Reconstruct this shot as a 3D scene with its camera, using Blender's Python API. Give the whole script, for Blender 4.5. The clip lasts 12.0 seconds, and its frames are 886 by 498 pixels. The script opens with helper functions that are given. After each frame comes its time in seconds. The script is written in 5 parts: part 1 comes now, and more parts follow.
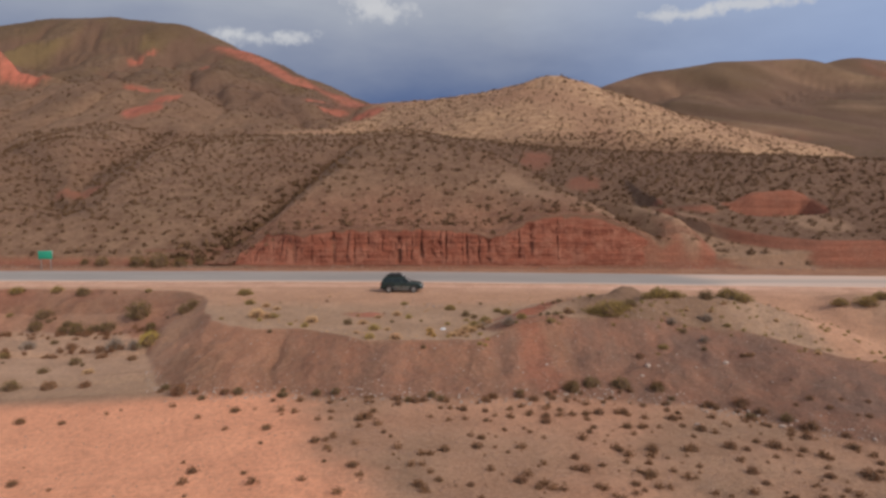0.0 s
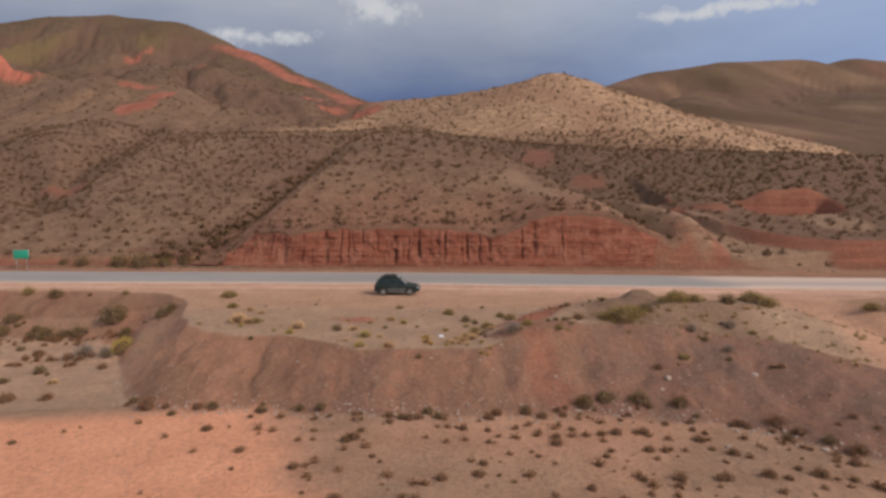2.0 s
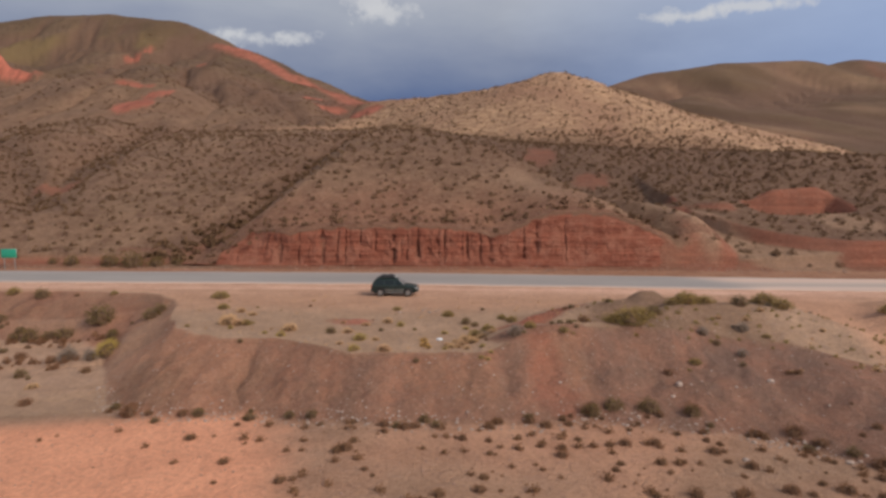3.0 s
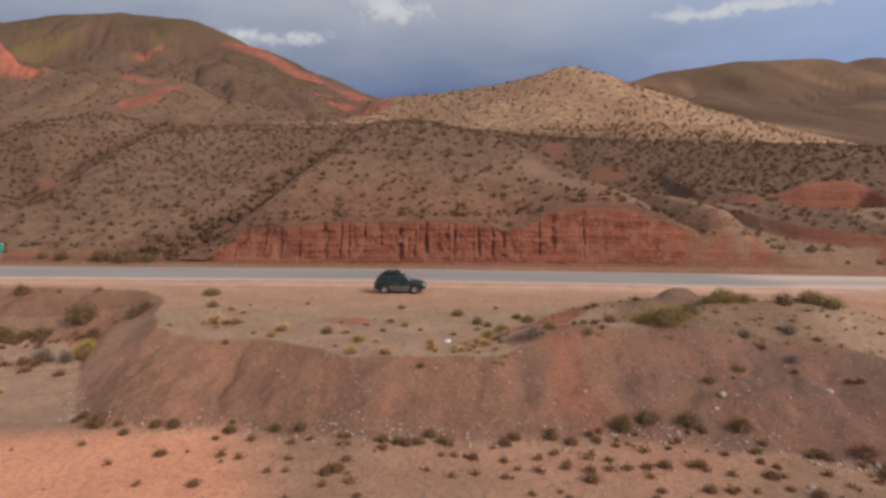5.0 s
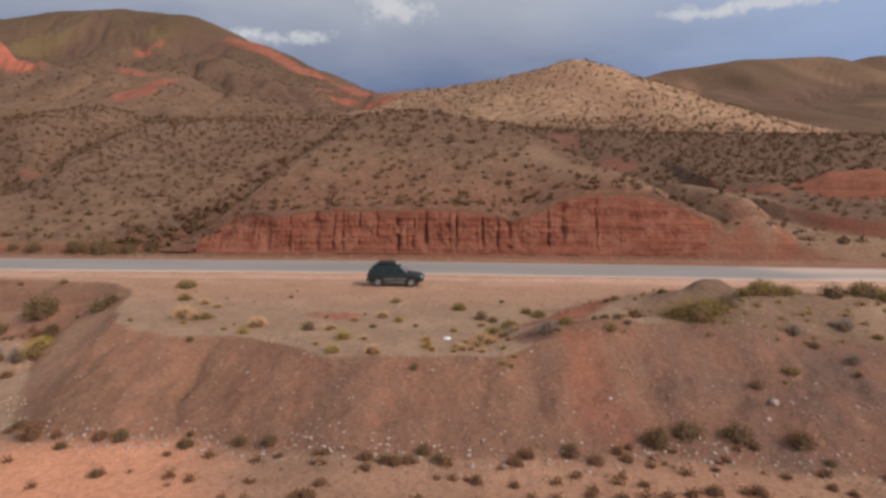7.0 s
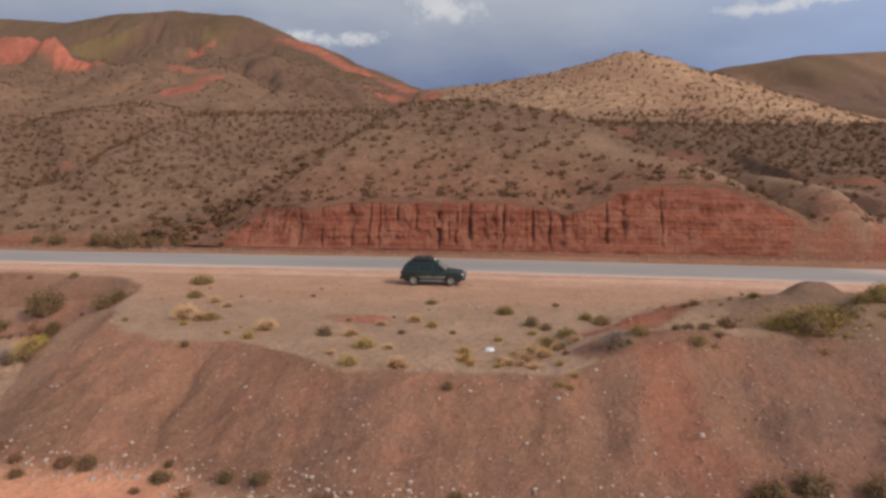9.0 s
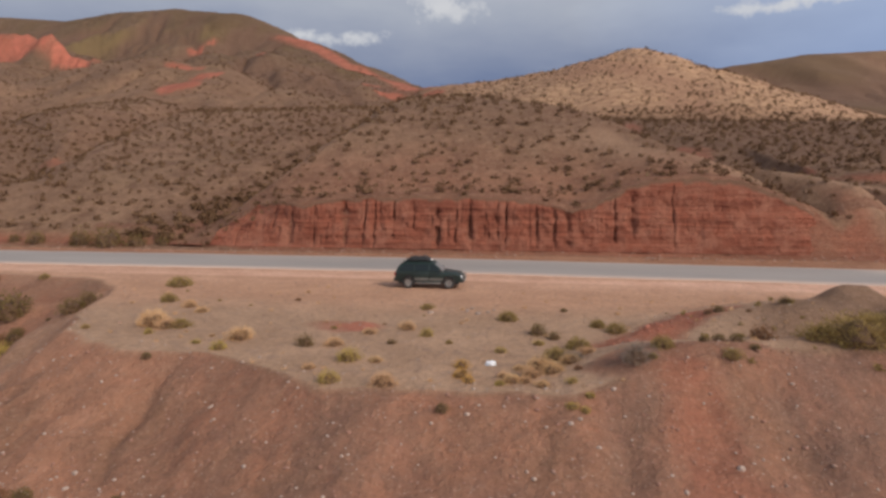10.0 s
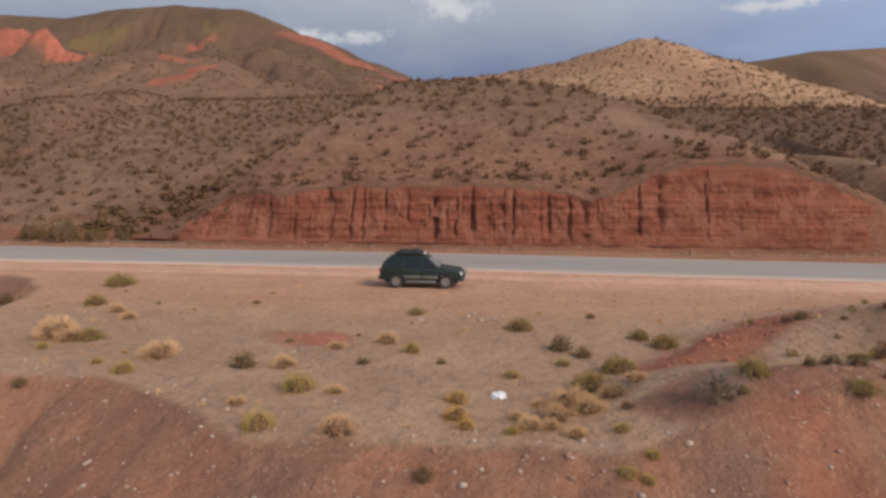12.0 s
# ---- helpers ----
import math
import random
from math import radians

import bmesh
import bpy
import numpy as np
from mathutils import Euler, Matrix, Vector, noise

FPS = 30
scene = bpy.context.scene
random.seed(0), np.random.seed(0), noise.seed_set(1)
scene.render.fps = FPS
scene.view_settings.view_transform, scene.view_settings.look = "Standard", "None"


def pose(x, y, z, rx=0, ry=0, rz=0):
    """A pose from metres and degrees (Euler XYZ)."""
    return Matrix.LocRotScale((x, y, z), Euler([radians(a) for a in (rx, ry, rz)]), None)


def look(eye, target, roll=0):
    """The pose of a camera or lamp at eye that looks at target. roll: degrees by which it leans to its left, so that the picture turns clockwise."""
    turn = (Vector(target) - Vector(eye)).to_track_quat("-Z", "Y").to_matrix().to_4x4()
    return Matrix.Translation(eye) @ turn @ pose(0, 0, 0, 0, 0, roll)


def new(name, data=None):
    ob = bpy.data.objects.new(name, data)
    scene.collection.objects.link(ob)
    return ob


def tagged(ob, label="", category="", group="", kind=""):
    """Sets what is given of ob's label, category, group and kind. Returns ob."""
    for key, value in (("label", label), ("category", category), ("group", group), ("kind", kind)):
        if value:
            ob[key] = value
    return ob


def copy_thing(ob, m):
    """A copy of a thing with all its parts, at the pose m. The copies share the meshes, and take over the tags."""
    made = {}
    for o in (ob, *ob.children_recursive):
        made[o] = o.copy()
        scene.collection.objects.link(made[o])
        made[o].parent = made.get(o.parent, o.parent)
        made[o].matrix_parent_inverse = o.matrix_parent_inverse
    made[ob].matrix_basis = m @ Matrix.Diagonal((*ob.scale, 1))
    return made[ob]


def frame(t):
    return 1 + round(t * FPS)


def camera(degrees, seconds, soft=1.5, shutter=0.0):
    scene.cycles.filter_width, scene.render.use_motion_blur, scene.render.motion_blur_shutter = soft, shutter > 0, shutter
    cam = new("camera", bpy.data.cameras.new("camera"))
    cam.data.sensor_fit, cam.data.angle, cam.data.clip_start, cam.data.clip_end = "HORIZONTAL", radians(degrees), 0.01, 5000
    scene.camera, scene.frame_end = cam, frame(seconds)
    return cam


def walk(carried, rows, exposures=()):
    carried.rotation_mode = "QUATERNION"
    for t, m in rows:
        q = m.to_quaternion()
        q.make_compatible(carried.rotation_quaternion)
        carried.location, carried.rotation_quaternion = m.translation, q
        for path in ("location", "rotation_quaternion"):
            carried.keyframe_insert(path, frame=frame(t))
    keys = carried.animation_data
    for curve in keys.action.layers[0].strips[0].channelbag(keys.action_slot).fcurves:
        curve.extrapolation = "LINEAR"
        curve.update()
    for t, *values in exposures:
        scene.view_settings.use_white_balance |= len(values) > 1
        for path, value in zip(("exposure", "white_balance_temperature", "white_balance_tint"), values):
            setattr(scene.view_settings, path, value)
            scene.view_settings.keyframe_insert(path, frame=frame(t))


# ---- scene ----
cam = camera(67.8, 12.0, soft=2.9)
PATH = [
    (0, (0.981, -0.194, 12.538), (0.943, 1.792, 12.308), -0.1),
    (0.5, (0.989, 0.998, 12.402), (0.952, 2.984, 12.172), -0.0),
    (1, (0.975, 2.119, 12.239), (0.937, 4.106, 12.01), -0.0),
    (1.5, (1.0, 3.272, 12.094), (0.962, 5.258, 11.864), 0.0),
    (2, (1.041, 4.487, 11.89), (1.003, 6.473, 11.662), 0.0),
    (2.5, (1.088, 5.608, 11.715), (1.049, 7.594, 11.488), 0.1),
    (3, (1.127, 6.721, 11.507), (1.087, 8.708, 11.281), 0.1),
    (5, (1.175, 11.648, 10.372), (1.101, 13.634, 10.146), 0.1),
    (5.5, (1.195, 13.017, 9.991), (1.12, 15.003, 9.765), 0.1),
    (6, (1.178, 14.389, 9.638), (1.104, 16.374, 9.412), 0.1),
    (6.5, (1.235, 15.779, 9.242), (1.16, 17.764, 9.015), 0.1),
    (8.5, (1.233, 21.867, 7.866), (1.046, 23.846, 7.639), 0.2),
    (9, (1.178, 23.596, 7.682), (0.95, 25.57, 7.455), 0.2),
    (9.5, (1.125, 25.294, 7.494), (0.893, 27.268, 7.266), 0.2),
    (10, (1.049, 27.1, 7.28), (0.816, 29.073, 7.052), 0.2),
    (10.5, (0.954, 28.951, 7.054), (0.721, 30.924, 6.826), 0.2),
    (11, (0.843, 30.816, 6.696), (0.61, 32.789, 6.468), 0.2),
    (11.5, (0.749, 32.684, 6.321), (0.514, 34.657, 6.092), 0.1),
    (12, (0.628, 34.62, 5.982), (0.382, 36.591, 5.752), 0.1),
]
walk(cam, [(t, look(eye, target, roll)) for t, eye, target, roll in PATH], [(0, 0.45), (3, 0.47), (6.5, 0.50), (9, 0.54), (12, 0.55)])

# ---------------------------------------------------------------- world and light
world = bpy.data.worlds.new("sky")
scene.world = world
world.use_nodes = True
wn = world.node_tree.nodes
sky = wn.new("ShaderNodeTexSky")
sky.sky_type = "NISHITA"
sky.sun_disc = False
SUN_TO = Vector((0.70, -0.36, 0.62)).normalized()
sky.sun_elevation = math.asin(SUN_TO.z)
sky.sun_rotation = math.atan2(SUN_TO.x, SUN_TO.y)
sky.air_density, sky.dust_density, sky.altitude = 1.0, 2.0, 3500
wn["Background"].inputs["Strength"].default_value = 0.15
cloud_veil = wn.new("ShaderNodeHueSaturation")      # a thin overcast greys the blue
cloud_veil.inputs["Saturation"].default_value = 0.35
world.node_tree.links.new(sky.outputs[0], cloud_veil.inputs["Color"])
world.node_tree.links.new(cloud_veil.outputs[0], wn["Background"].inputs["Color"])

sun = new("sun", bpy.data.lights.new("sun", "SUN"))
sun.data.energy, sun.data.angle, sun.data.color = 1.8, radians(16), (1.0, 0.85, 0.69)
sun.matrix_world = look(SUN_TO * 100, (0, 0, 0))
scene.view_settings.exposure = 0.55


# ---------------------------------------------------------------- node helpers
def material(name):
    m = bpy.data.materials.new(name)
    m.use_nodes = True
    nt = m.node_tree
    return m, nt, nt.nodes["Principled BSDF"]


def nd(nt, kind, **inputs):
    n = nt.nodes.new(kind)
    for k, v in inputs.items():
        n.inputs[k.replace("_", " ")].default_value = v
    return n


def tex(nt, kind, coord, scale, detail=4.0, rough=0.6, stretch=None):
    """A noise or voronoi factor at a real-world size, in object coordinates."""
    if stretch:
        mp = nd(nt, "ShaderNodeMapping")
        mp.inputs["Scale"].default_value = stretch
        nt.links.new(coord, mp.inputs["Vector"])
        coord = mp.outputs[0]
    n = nt.nodes.new(kind)
    n.inputs["Scale"].default_value = scale
    if kind == "ShaderNodeTexNoise":
        n.inputs["Detail"].default_value = detail
        n.inputs["Roughness"].default_value = rough
    nt.links.new(coord, n.inputs["Vector"])
    return n.outputs["Fac" if kind == "ShaderNodeTexNoise" else "Distance"]


def ramp(nt, fac, a, b, lo=(0, 0, 0, 1), hi=(1, 1, 1, 1)):
    r = nt.nodes.new("ShaderNodeValToRGB")
    r.color_ramp.elements[0].position, r.color_ramp.elements[1].position = a, b
    r.color_ramp.elements[0].color, r.color_ramp.elements[1].color = lo, hi
    nt.links.new(fac, r.inputs[0])
    return r.outputs[0]


def mix(nt, fac, a, b, mode="MIX"):
    m = nt.nodes.new("ShaderNodeMix")
    m.data_type, m.blend_type = "RGBA", mode
    for socket, v in ((m.inputs[0], fac), (m.inputs[6], a), (m.inputs[7], b)):
        if isinstance(v, (int, float)):
            socket.default_value = v
        elif isinstance(v, tuple):
            socket.default_value = (*v, 1) if len(v) == 3 else v
        else:
            nt.links.new(v, socket)
    return m.outputs[2]


def maths(nt, op, a, b=0.0):
    m = nt.nodes.new("ShaderNodeMath")
    m.operation = op
    for socket, v in ((m.inputs[0], a), (m.inputs[1], b)):
        if isinstance(v, (int, float)):
            socket.default_value = v
        else:
            nt.links.new(v, socket)
    return m.outputs[0]


def bump(nt, bsdf, height, strength, distance):
    b = nd(nt, "ShaderNodeBump", Strength=strength, Distance=distance)
    nt.links.new(height, b.inputs["Height"])
    nt.links.new(b.outputs[0], bsdf.inputs["Normal"])


def objcoord(nt):
    return nt.nodes.new("ShaderNodeTexCoord").outputs["Object"]


def attr(nt, name):
    a = nt.nodes.new("ShaderNodeAttribute")
    a.attribute_name = name
    return a.outputs["Fac"]


# ---------------------------------------------------------------- materials
def ground_material():
    m, nt, b = material("dry_earth")
    c = objcoord(nt)
    big = tex(nt, "ShaderNodeTexNoise", c, 0.035, 5)
    mid = tex(nt, "ShaderNodeTexNoise", c, 0.35, 6)
    clod = tex(nt, "ShaderNodeTexNoise", c, 1.3, 6, 0.65)
    fine = tex(nt, "ShaderNodeTexNoise", c, 3.2, 6, 0.7)
    grit = tex(nt, "ShaderNodeTexNoise", c, 8.0, 3, 0.7)
    soil = mix(nt, ramp(nt, big, 0.35, 0.68), (0.208, 0.114, 0.072), (0.285, 0.172, 0.109))
    soil = mix(nt, ramp(nt, mid, 0.42, 0.64), soil, (0.172, 0.094, 0.060))
    soil = mix(nt, ramp(nt, clod, 0.48, 0.66, hi=(0.6, 0.6, 0.6, 1)), soil, (0.325, 0.203, 0.134))
    # weathered olive turf on the high slopes
    huge = tex(nt, "ShaderNodeTexNoise", c, 0.009, 6, 0.6)
    turf = mix(nt, ramp(nt, huge, 0.38, 0.62), (0.120, 0.074, 0.047), (0.205, 0.126, 0.085))
    turf = mix(nt, ramp(nt, big, 0.50, 0.72), turf, (0.150, 0.098, 0.046))
    turf = mix(nt, ramp(nt, mid, 0.42, 0.68), turf, (0.105, 0.062, 0.038))
    soil = mix(nt, attr(nt, "turf"), soil, turf)
    soil = mix(nt, attr(nt, "moss"), soil, mix(nt, ramp(nt, big, 0.4, 0.66), (0.185, 0.122, 0.058), (0.145, 0.092, 0.050)))
    soil = mix(nt, attr(nt, "umber"), soil, mix(nt, ramp(nt, clod, 0.4, 0.65), (0.125, 0.069, 0.046), (0.195, 0.115, 0.080)))
    gravel = mix(nt, ramp(nt, mid, 0.32, 0.68), (0.50, 0.321, 0.213), (0.385, 0.242, 0.158))
    gravel = mix(nt, ramp(nt, clod, 0.50, 0.72, hi=(0.7, 0.7, 0.7, 1)), gravel, (0.30, 0.20, 0.155))
    soil = mix(nt, attr(nt, "gravel"), soil, gravel)
    # straw tones that put the sunlight on the hill into its colour
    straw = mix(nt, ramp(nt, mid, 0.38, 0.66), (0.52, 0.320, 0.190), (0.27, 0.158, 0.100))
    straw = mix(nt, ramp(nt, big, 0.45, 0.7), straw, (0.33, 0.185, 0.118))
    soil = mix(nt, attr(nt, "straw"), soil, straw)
    # bright orange sand, which also paints the sun on the near wash
    sand_sun = mix(nt, ramp(nt, mid, 0.3, 0.75), (0.90, 0.415, 0.248), (0.73, 0.328, 0.195))
    soil = mix(nt, attr(nt, "sand_sun"), soil, sand_sun)
    soil = mix(nt, attr(nt, "dust_sun"), soil, mix(nt, ramp(nt, mid, 0.3, 0.7), (0.80, 0.50, 0.37), (0.64, 0.37, 0.26)))
    # tipped earth of the bank: rosy, brown and grey runs down its face
    run = tex(nt, "ShaderNodeTexNoise", c, 0.55, 6, 0.62, stretch=(1.0, 0.5, 0.5))
    tip = mix(nt, ramp(nt, run, 0.34, 0.66), (0.268, 0.142, 0.091), (0.380, 0.174, 0.107))
    tip = mix(nt, ramp(nt, clod, 0.42, 0.7), tip, (0.295, 0.158, 0.105))
    mott = tex(nt, "ShaderNodeTexNoise", c, 0.9, 7, 0.72)
    tip = mix(nt, ramp(nt, mott, 0.50, 0.64, hi=(0.45, 0.45, 0.45, 1)), tip, (0.225, 0.115, 0.083))
    tip = mix(nt, ramp(nt, mott, 0.34, 0.44, lo=(0.45, 0.45, 0.45, 1), hi=(0, 0, 0, 1)), tip, (0.43, 0.22, 0.155))
    soil = mix(nt, attr(nt, "bank"), soil, tip)
    soil = mix(nt, maths(nt, "MULTIPLY", attr(nt, "spoil"), 0.8), soil, mix(nt, ramp(nt, run, 0.4, 0.6), (0.180, 0.113, 0.090), (0.24, 0.128, 0.092)))
    # red beds, in thin level layers
    layer = tex(nt, "ShaderNodeTexNoise", c, 1.0, 5, 0.6, stretch=(0.06, 0.06, 2.6))
    red = mix(nt, ramp(nt, layer, 0.36, 0.64), (0.235, 0.074, 0.046), (0.38, 0.130, 0.080))
    red = mix(nt, ramp(nt, mid, 0.45, 0.7), red, (0.30, 0.122, 0.080))
    red = mix(nt, maths(nt, "MULTIPLY", attr(nt, "scar"), ramp(nt, mid, 0.42, 0.66, lo=(1, 1, 1, 1), hi=(0.45, 0.45, 0.45, 1))), red, (0.54, 0.165, 0.110))
    # dark streaks paint the shade between the bluff's flutes into the red
    flute_shade = tex(nt, "ShaderNodeTexNoise", c, 1.0, 5, 0.65, stretch=(0.22, 0.035, 0.035))
    red = mix(nt, maths(nt, "MULTIPLY", attr(nt, "scar"), ramp(nt, flute_shade, 0.46, 0.58, hi=(0.8, 0.8, 0.8, 1))), red, (0.26, 0.084, 0.056))
    red = mix(nt, ramp(nt, big, 0.54, 0.70, hi=(0.55, 0.55, 0.55, 1)), red, (0.20, 0.080, 0.055))
    soil = mix(nt, attr(nt, "red"), soil, red)
    soil = mix(nt, ramp(nt, fine, 0.44, 0.68, hi=(0.55, 0.55, 0.55, 1)), soil, mix(nt, 0.5, soil, (0.05, 0.03, 0.02)))
    soil = mix(nt, ramp(nt, grit, 0.60, 0.68, hi=(0.5, 0.5, 0.5, 1)), soil, mix(nt, 0.5, soil, (0.62, 0.50, 0.40)))
    soil = mix(nt, ramp(nt, grit, 0.33, 0.40, lo=(0.5, 0.5, 0.5, 1), hi=(0, 0, 0, 1)), soil, mix(nt, 0.55, soil, (0.04, 0.025, 0.02)))
    nt.links.new(soil, b.inputs["Base Color"])
    b.inputs["Roughness"].default_value = 0.95
    b.inputs["Specular IOR Level"].default_value = 0.15
    h = maths(nt, "ADD", maths(nt, "MULTIPLY", clod, 1.2), maths(nt, "ADD", maths(nt, "MULTIPLY", fine, 0.7), maths(nt, "MULTIPLY", grit, 0.3)))
    bump(nt, b, h, 0.9, 0.22)
    return m


def asphalt_material():
    m, nt, b = material("worn_asphalt")
    c = objcoord(nt)
    big = tex(nt, "ShaderNodeTexNoise", c, 0.25, 5, stretch=(0.25, 1, 1))
    fine = tex(nt, "ShaderNodeTexNoise", c, 14, 4)
    col = mix(nt, ramp(nt, big, 0.3, 0.7), (0.29, 0.26, 0.245), (0.37, 0.33, 0.305))
    col = mix(nt, ramp(nt, fine, 0.4, 0.8), col, (0.25, 0.225, 0.21))
    dust_sun = tex(nt, "ShaderNodeTexNoise", c, 0.12, 5, stretch=(0.06, 3, 1))
    # the mask holds dust at the edges and the painted sunlit stretch
    col = mix(nt, maths(nt, "MULTIPLY", attr(nt, "dust_sun"), ramp(nt, dust_sun, 0.25, 0.6)), col, (0.66, 0.47, 0.37))
    nt.links.new(col, b.inputs["Base Color"])
    b.inputs["Roughness"].default_value = 0.85
    bump(nt, b, fine, 0.4, 0.02)
    return m


GROUND = ground_material()
ASPHALT = asphalt_material()


# ---------------------------------------------------------------- terrain functions
def lattice(ix, iy, seed):
    h = (ix * 374761393 + iy * 668265263 + seed * 974711) & 0xFFFFFFFF
    h = ((h ^ (h >> 13)) * 1274126177) & 0xFFFFFFFF
    return ((h ^ (h >> 16)) & 0xFFFF) / 32767.5 - 1.0


def vnoise(x, y, seed):
    ix, iy = np.floor(x).astype(np.int64), np.floor(y).astype(np.int64)
    fx, fy = x - ix, y - iy
    fx, fy = fx * fx * (3 - 2 * fx), fy * fy * (3 - 2 * fy)
    a, b = lattice(ix, iy, seed), lattice(ix + 1, iy, seed)
    c, d = lattice(ix, iy + 1, seed), lattice(ix + 1, iy + 1, seed)
    return (a + (b - a) * fx) * (1 - fy) + (c + (d - c) * fx) * fy


def fbm(x, y, size, octaves=4, seed=1, gain=0.5):
    """Fractal noise of about -1 to 1, whose largest waves are `size` metres long."""
    x, y = np.asarray(x, float), np.asarray(y, float)
    z, amp, total = np.zeros(np.broadcast(x, y).shape), 1.0, 0.0
    for k in range(octaves):
        f = 2.03 ** k / size
        z = z + amp * vnoise(x * f + 17.3 * k, y * f - 9.1 * k, seed + 31 * k)
        total += amp
        amp *= gain
    return z / total


def smooth(a, b, v):
    t = np.clip((v - a) / (b - a), 0, 1)
    return t * t * (3 - 2 * t)


def smax(a, b, k):
    h = np.clip(0.5 + 0.5 * (a - b) / k, 0, 1)
    return b + (a - b) * h + k * h * (1 - h)


def ridge(x, y, crest, slope, r):
    """A ridge along a crest line; its flanks fall at `slope`, rounded at the top over `r` metres."""
    out = np.full(x.shape, -1e4)
    for (x0, y0, z0), (x1, y1, z1) in zip(crest[:-1], crest[1:]):
        dx, dy = x1 - x0, y1 - y0
        t = np.clip(((x - x0) * dx + (y - y0) * dy) / (dx * dx + dy * dy), 0, 1)
        d2 = (x - x0 - t * dx) ** 2 + (y - y0 - t * dy) ** 2
        out = np.maximum(out, z0 + t * (z1 - z0) - slope * (np.sqrt(d2 + r * r) - r))
    return out


LIP_X = [-90, -40, -30, -27, -25, -23.5, -21.5, -20, -15.5, -12, -8, -5.5, -3, 3, 5, 8, 12, 16, 21, 24, 27, 31, 36, 60]
LIP_Y = [70.5, 70.3, 70, 68.5, 66, 63, 58, 55, 52.6, 52.2, 50.2, 48.8, 48.6, 48.2, 49, 50.6, 51.6, 52.0, 53, 51.5, 48.5, 46.5, 46, 46]
FOOT_X = [-90, -44, -36, -32, -29.5, -28, -25.5, -22, -19.3, -11, -3, 3, 9.8, 14.8, 19, 22.2, 25, 31, 36, 60]
FOOT_Y = [63.5, 63.3, 63, 62.5, 61.5, 60, 54.5, 48.5, 45.9, 44.8, 42.6, 42.2, 43.2, 42.6, 40.5, 37.7, 35.7, 33, 32, 32]
ROAD_NEAR, ROAD_FAR, CUT_FOOT = 75.3, 83.1, 85.2


def bend(x):
    """How far the road leans towards the bank as it runs east."""
    return -0.06 * np.clip(x + 6, 0, 60)



MOUNTAIN = [(-900, 1000, 228), (-700, 900, 215), (-572, 850, 196), (-500, 850, 205), (-401, 800, 195), (-312, 750, 176.5),
      (-224, 680, 136), (-146, 600, 98), (-96, 520, 73), (-56, 420, 54), (-45, 360, 47)]
HILLS = [
    # the mountain with the red scars
    (MOUNTAIN, 0.52, 30),
    ([(-330, 700, 160), (-290, 560, 105), (-175, 330, 50), (-106, 232, 34), (-96, 170, 22), (-98, 120, 9)], 0.36, 20),
    ([(-500, 800, 190), (-420, 600, 116), (-250, 360, 72), (-185, 240, 39), (-150, 150, 16)], 0.36, 20),
    ([(-200, 640, 122), (-130, 440, 66), (-80, 300, 37), (-70, 230, 28)], 0.38, 16),
    ([(-92, 262, 41), (-122, 340, 62), (-175, 470, 92), (-215, 600, 115)], 0.36, 18),
    ([(-62, 300, 38), (-84, 370, 53), (-112, 460, 72)], 0.34, 16),
    # steep red bluffs on its flank
    ([(-160, 272, 50), (-128, 259, 49.5), (-106, 257, 47.5), (-92, 262, 43)], 0.5, 6),
    ([(-300, 336, 80), (-262, 331, 75.5), (-240, 327, 73), (-220, 322, 70.5), (-207, 319, 67), (-195, 318, 62), (-182, 317, 55)], 1.2, 2),
    # the hill that is coloured straw to look sunlit
    ([(-45, 345, 48), (4, 300, 46), (28, 285, 48.6), (35, 276, 50.4), (39.5, 276, 51.6), (43, 276, 49.4), (58, 278, 46.6), (72, 281, 41.6), (99, 287, 37.0),
      (137, 300, 29.5), (191, 320, 20), (300, 360, 8)], 0.40, 4),
    # the dark shrubby shelf in front of it
    ([(-15, 205, 25.5), (2.5, 192, 22.0), (26, 178, 19.0), (48, 160, 17.2), (68, 144, 16.2), (90, 132, 14.4), (122, 124, 11.5), (170, 118, 8)], 0.30, 12),
    # red bluff, and spurs that run down to the road beside the dry wash
    ([(45.9, 109, 7.6), (49.6, 109, 9.4), (56, 109.2, 9.8), (57.6, 109.2, 9.2)], 1.6, 0.5),
    ([(25, 103, 8.0), (29, 96.5, 7.3), (31.2, 92, 6.3), (31.9, 89.6, 4.3), (32.6, 87.2, 1.0)], 0.95, 1.0),
    ([(33, 108, 7.0), (36, 106, 7.5), (39.3, 104, 7.9), (42, 101.5, 6.6), (44, 98, 4.4)], 0.75, 2.0),
    ([(57, 107, 6.8), (52.5, 101.5, 6.2), (54.5, 96.5, 4.2), (54.6, 92, 2.6)], 0.55, 2.0),
    ([(72, 104, 8.5), (66, 95, 5.2), (63, 89, 2.6)], 0.60, 3),
    # far range
    ([(250, 1750, 150), (407, 1650, 226), (492, 1620, 252), (626, 1600, 269), (792, 1600, 275), (850, 1600, 248), (930, 1600, 277), (1078, 1600, 262),
      (1500, 1700, 300)], 0.36, 45),
    ([(792, 1600, 270), (700, 1250, 150), (600, 1000, 60)], 0.36, 40),
    ([(1078, 1600, 270), (930, 1200, 140), (760, 950, 50)], 0.36, 40),
]


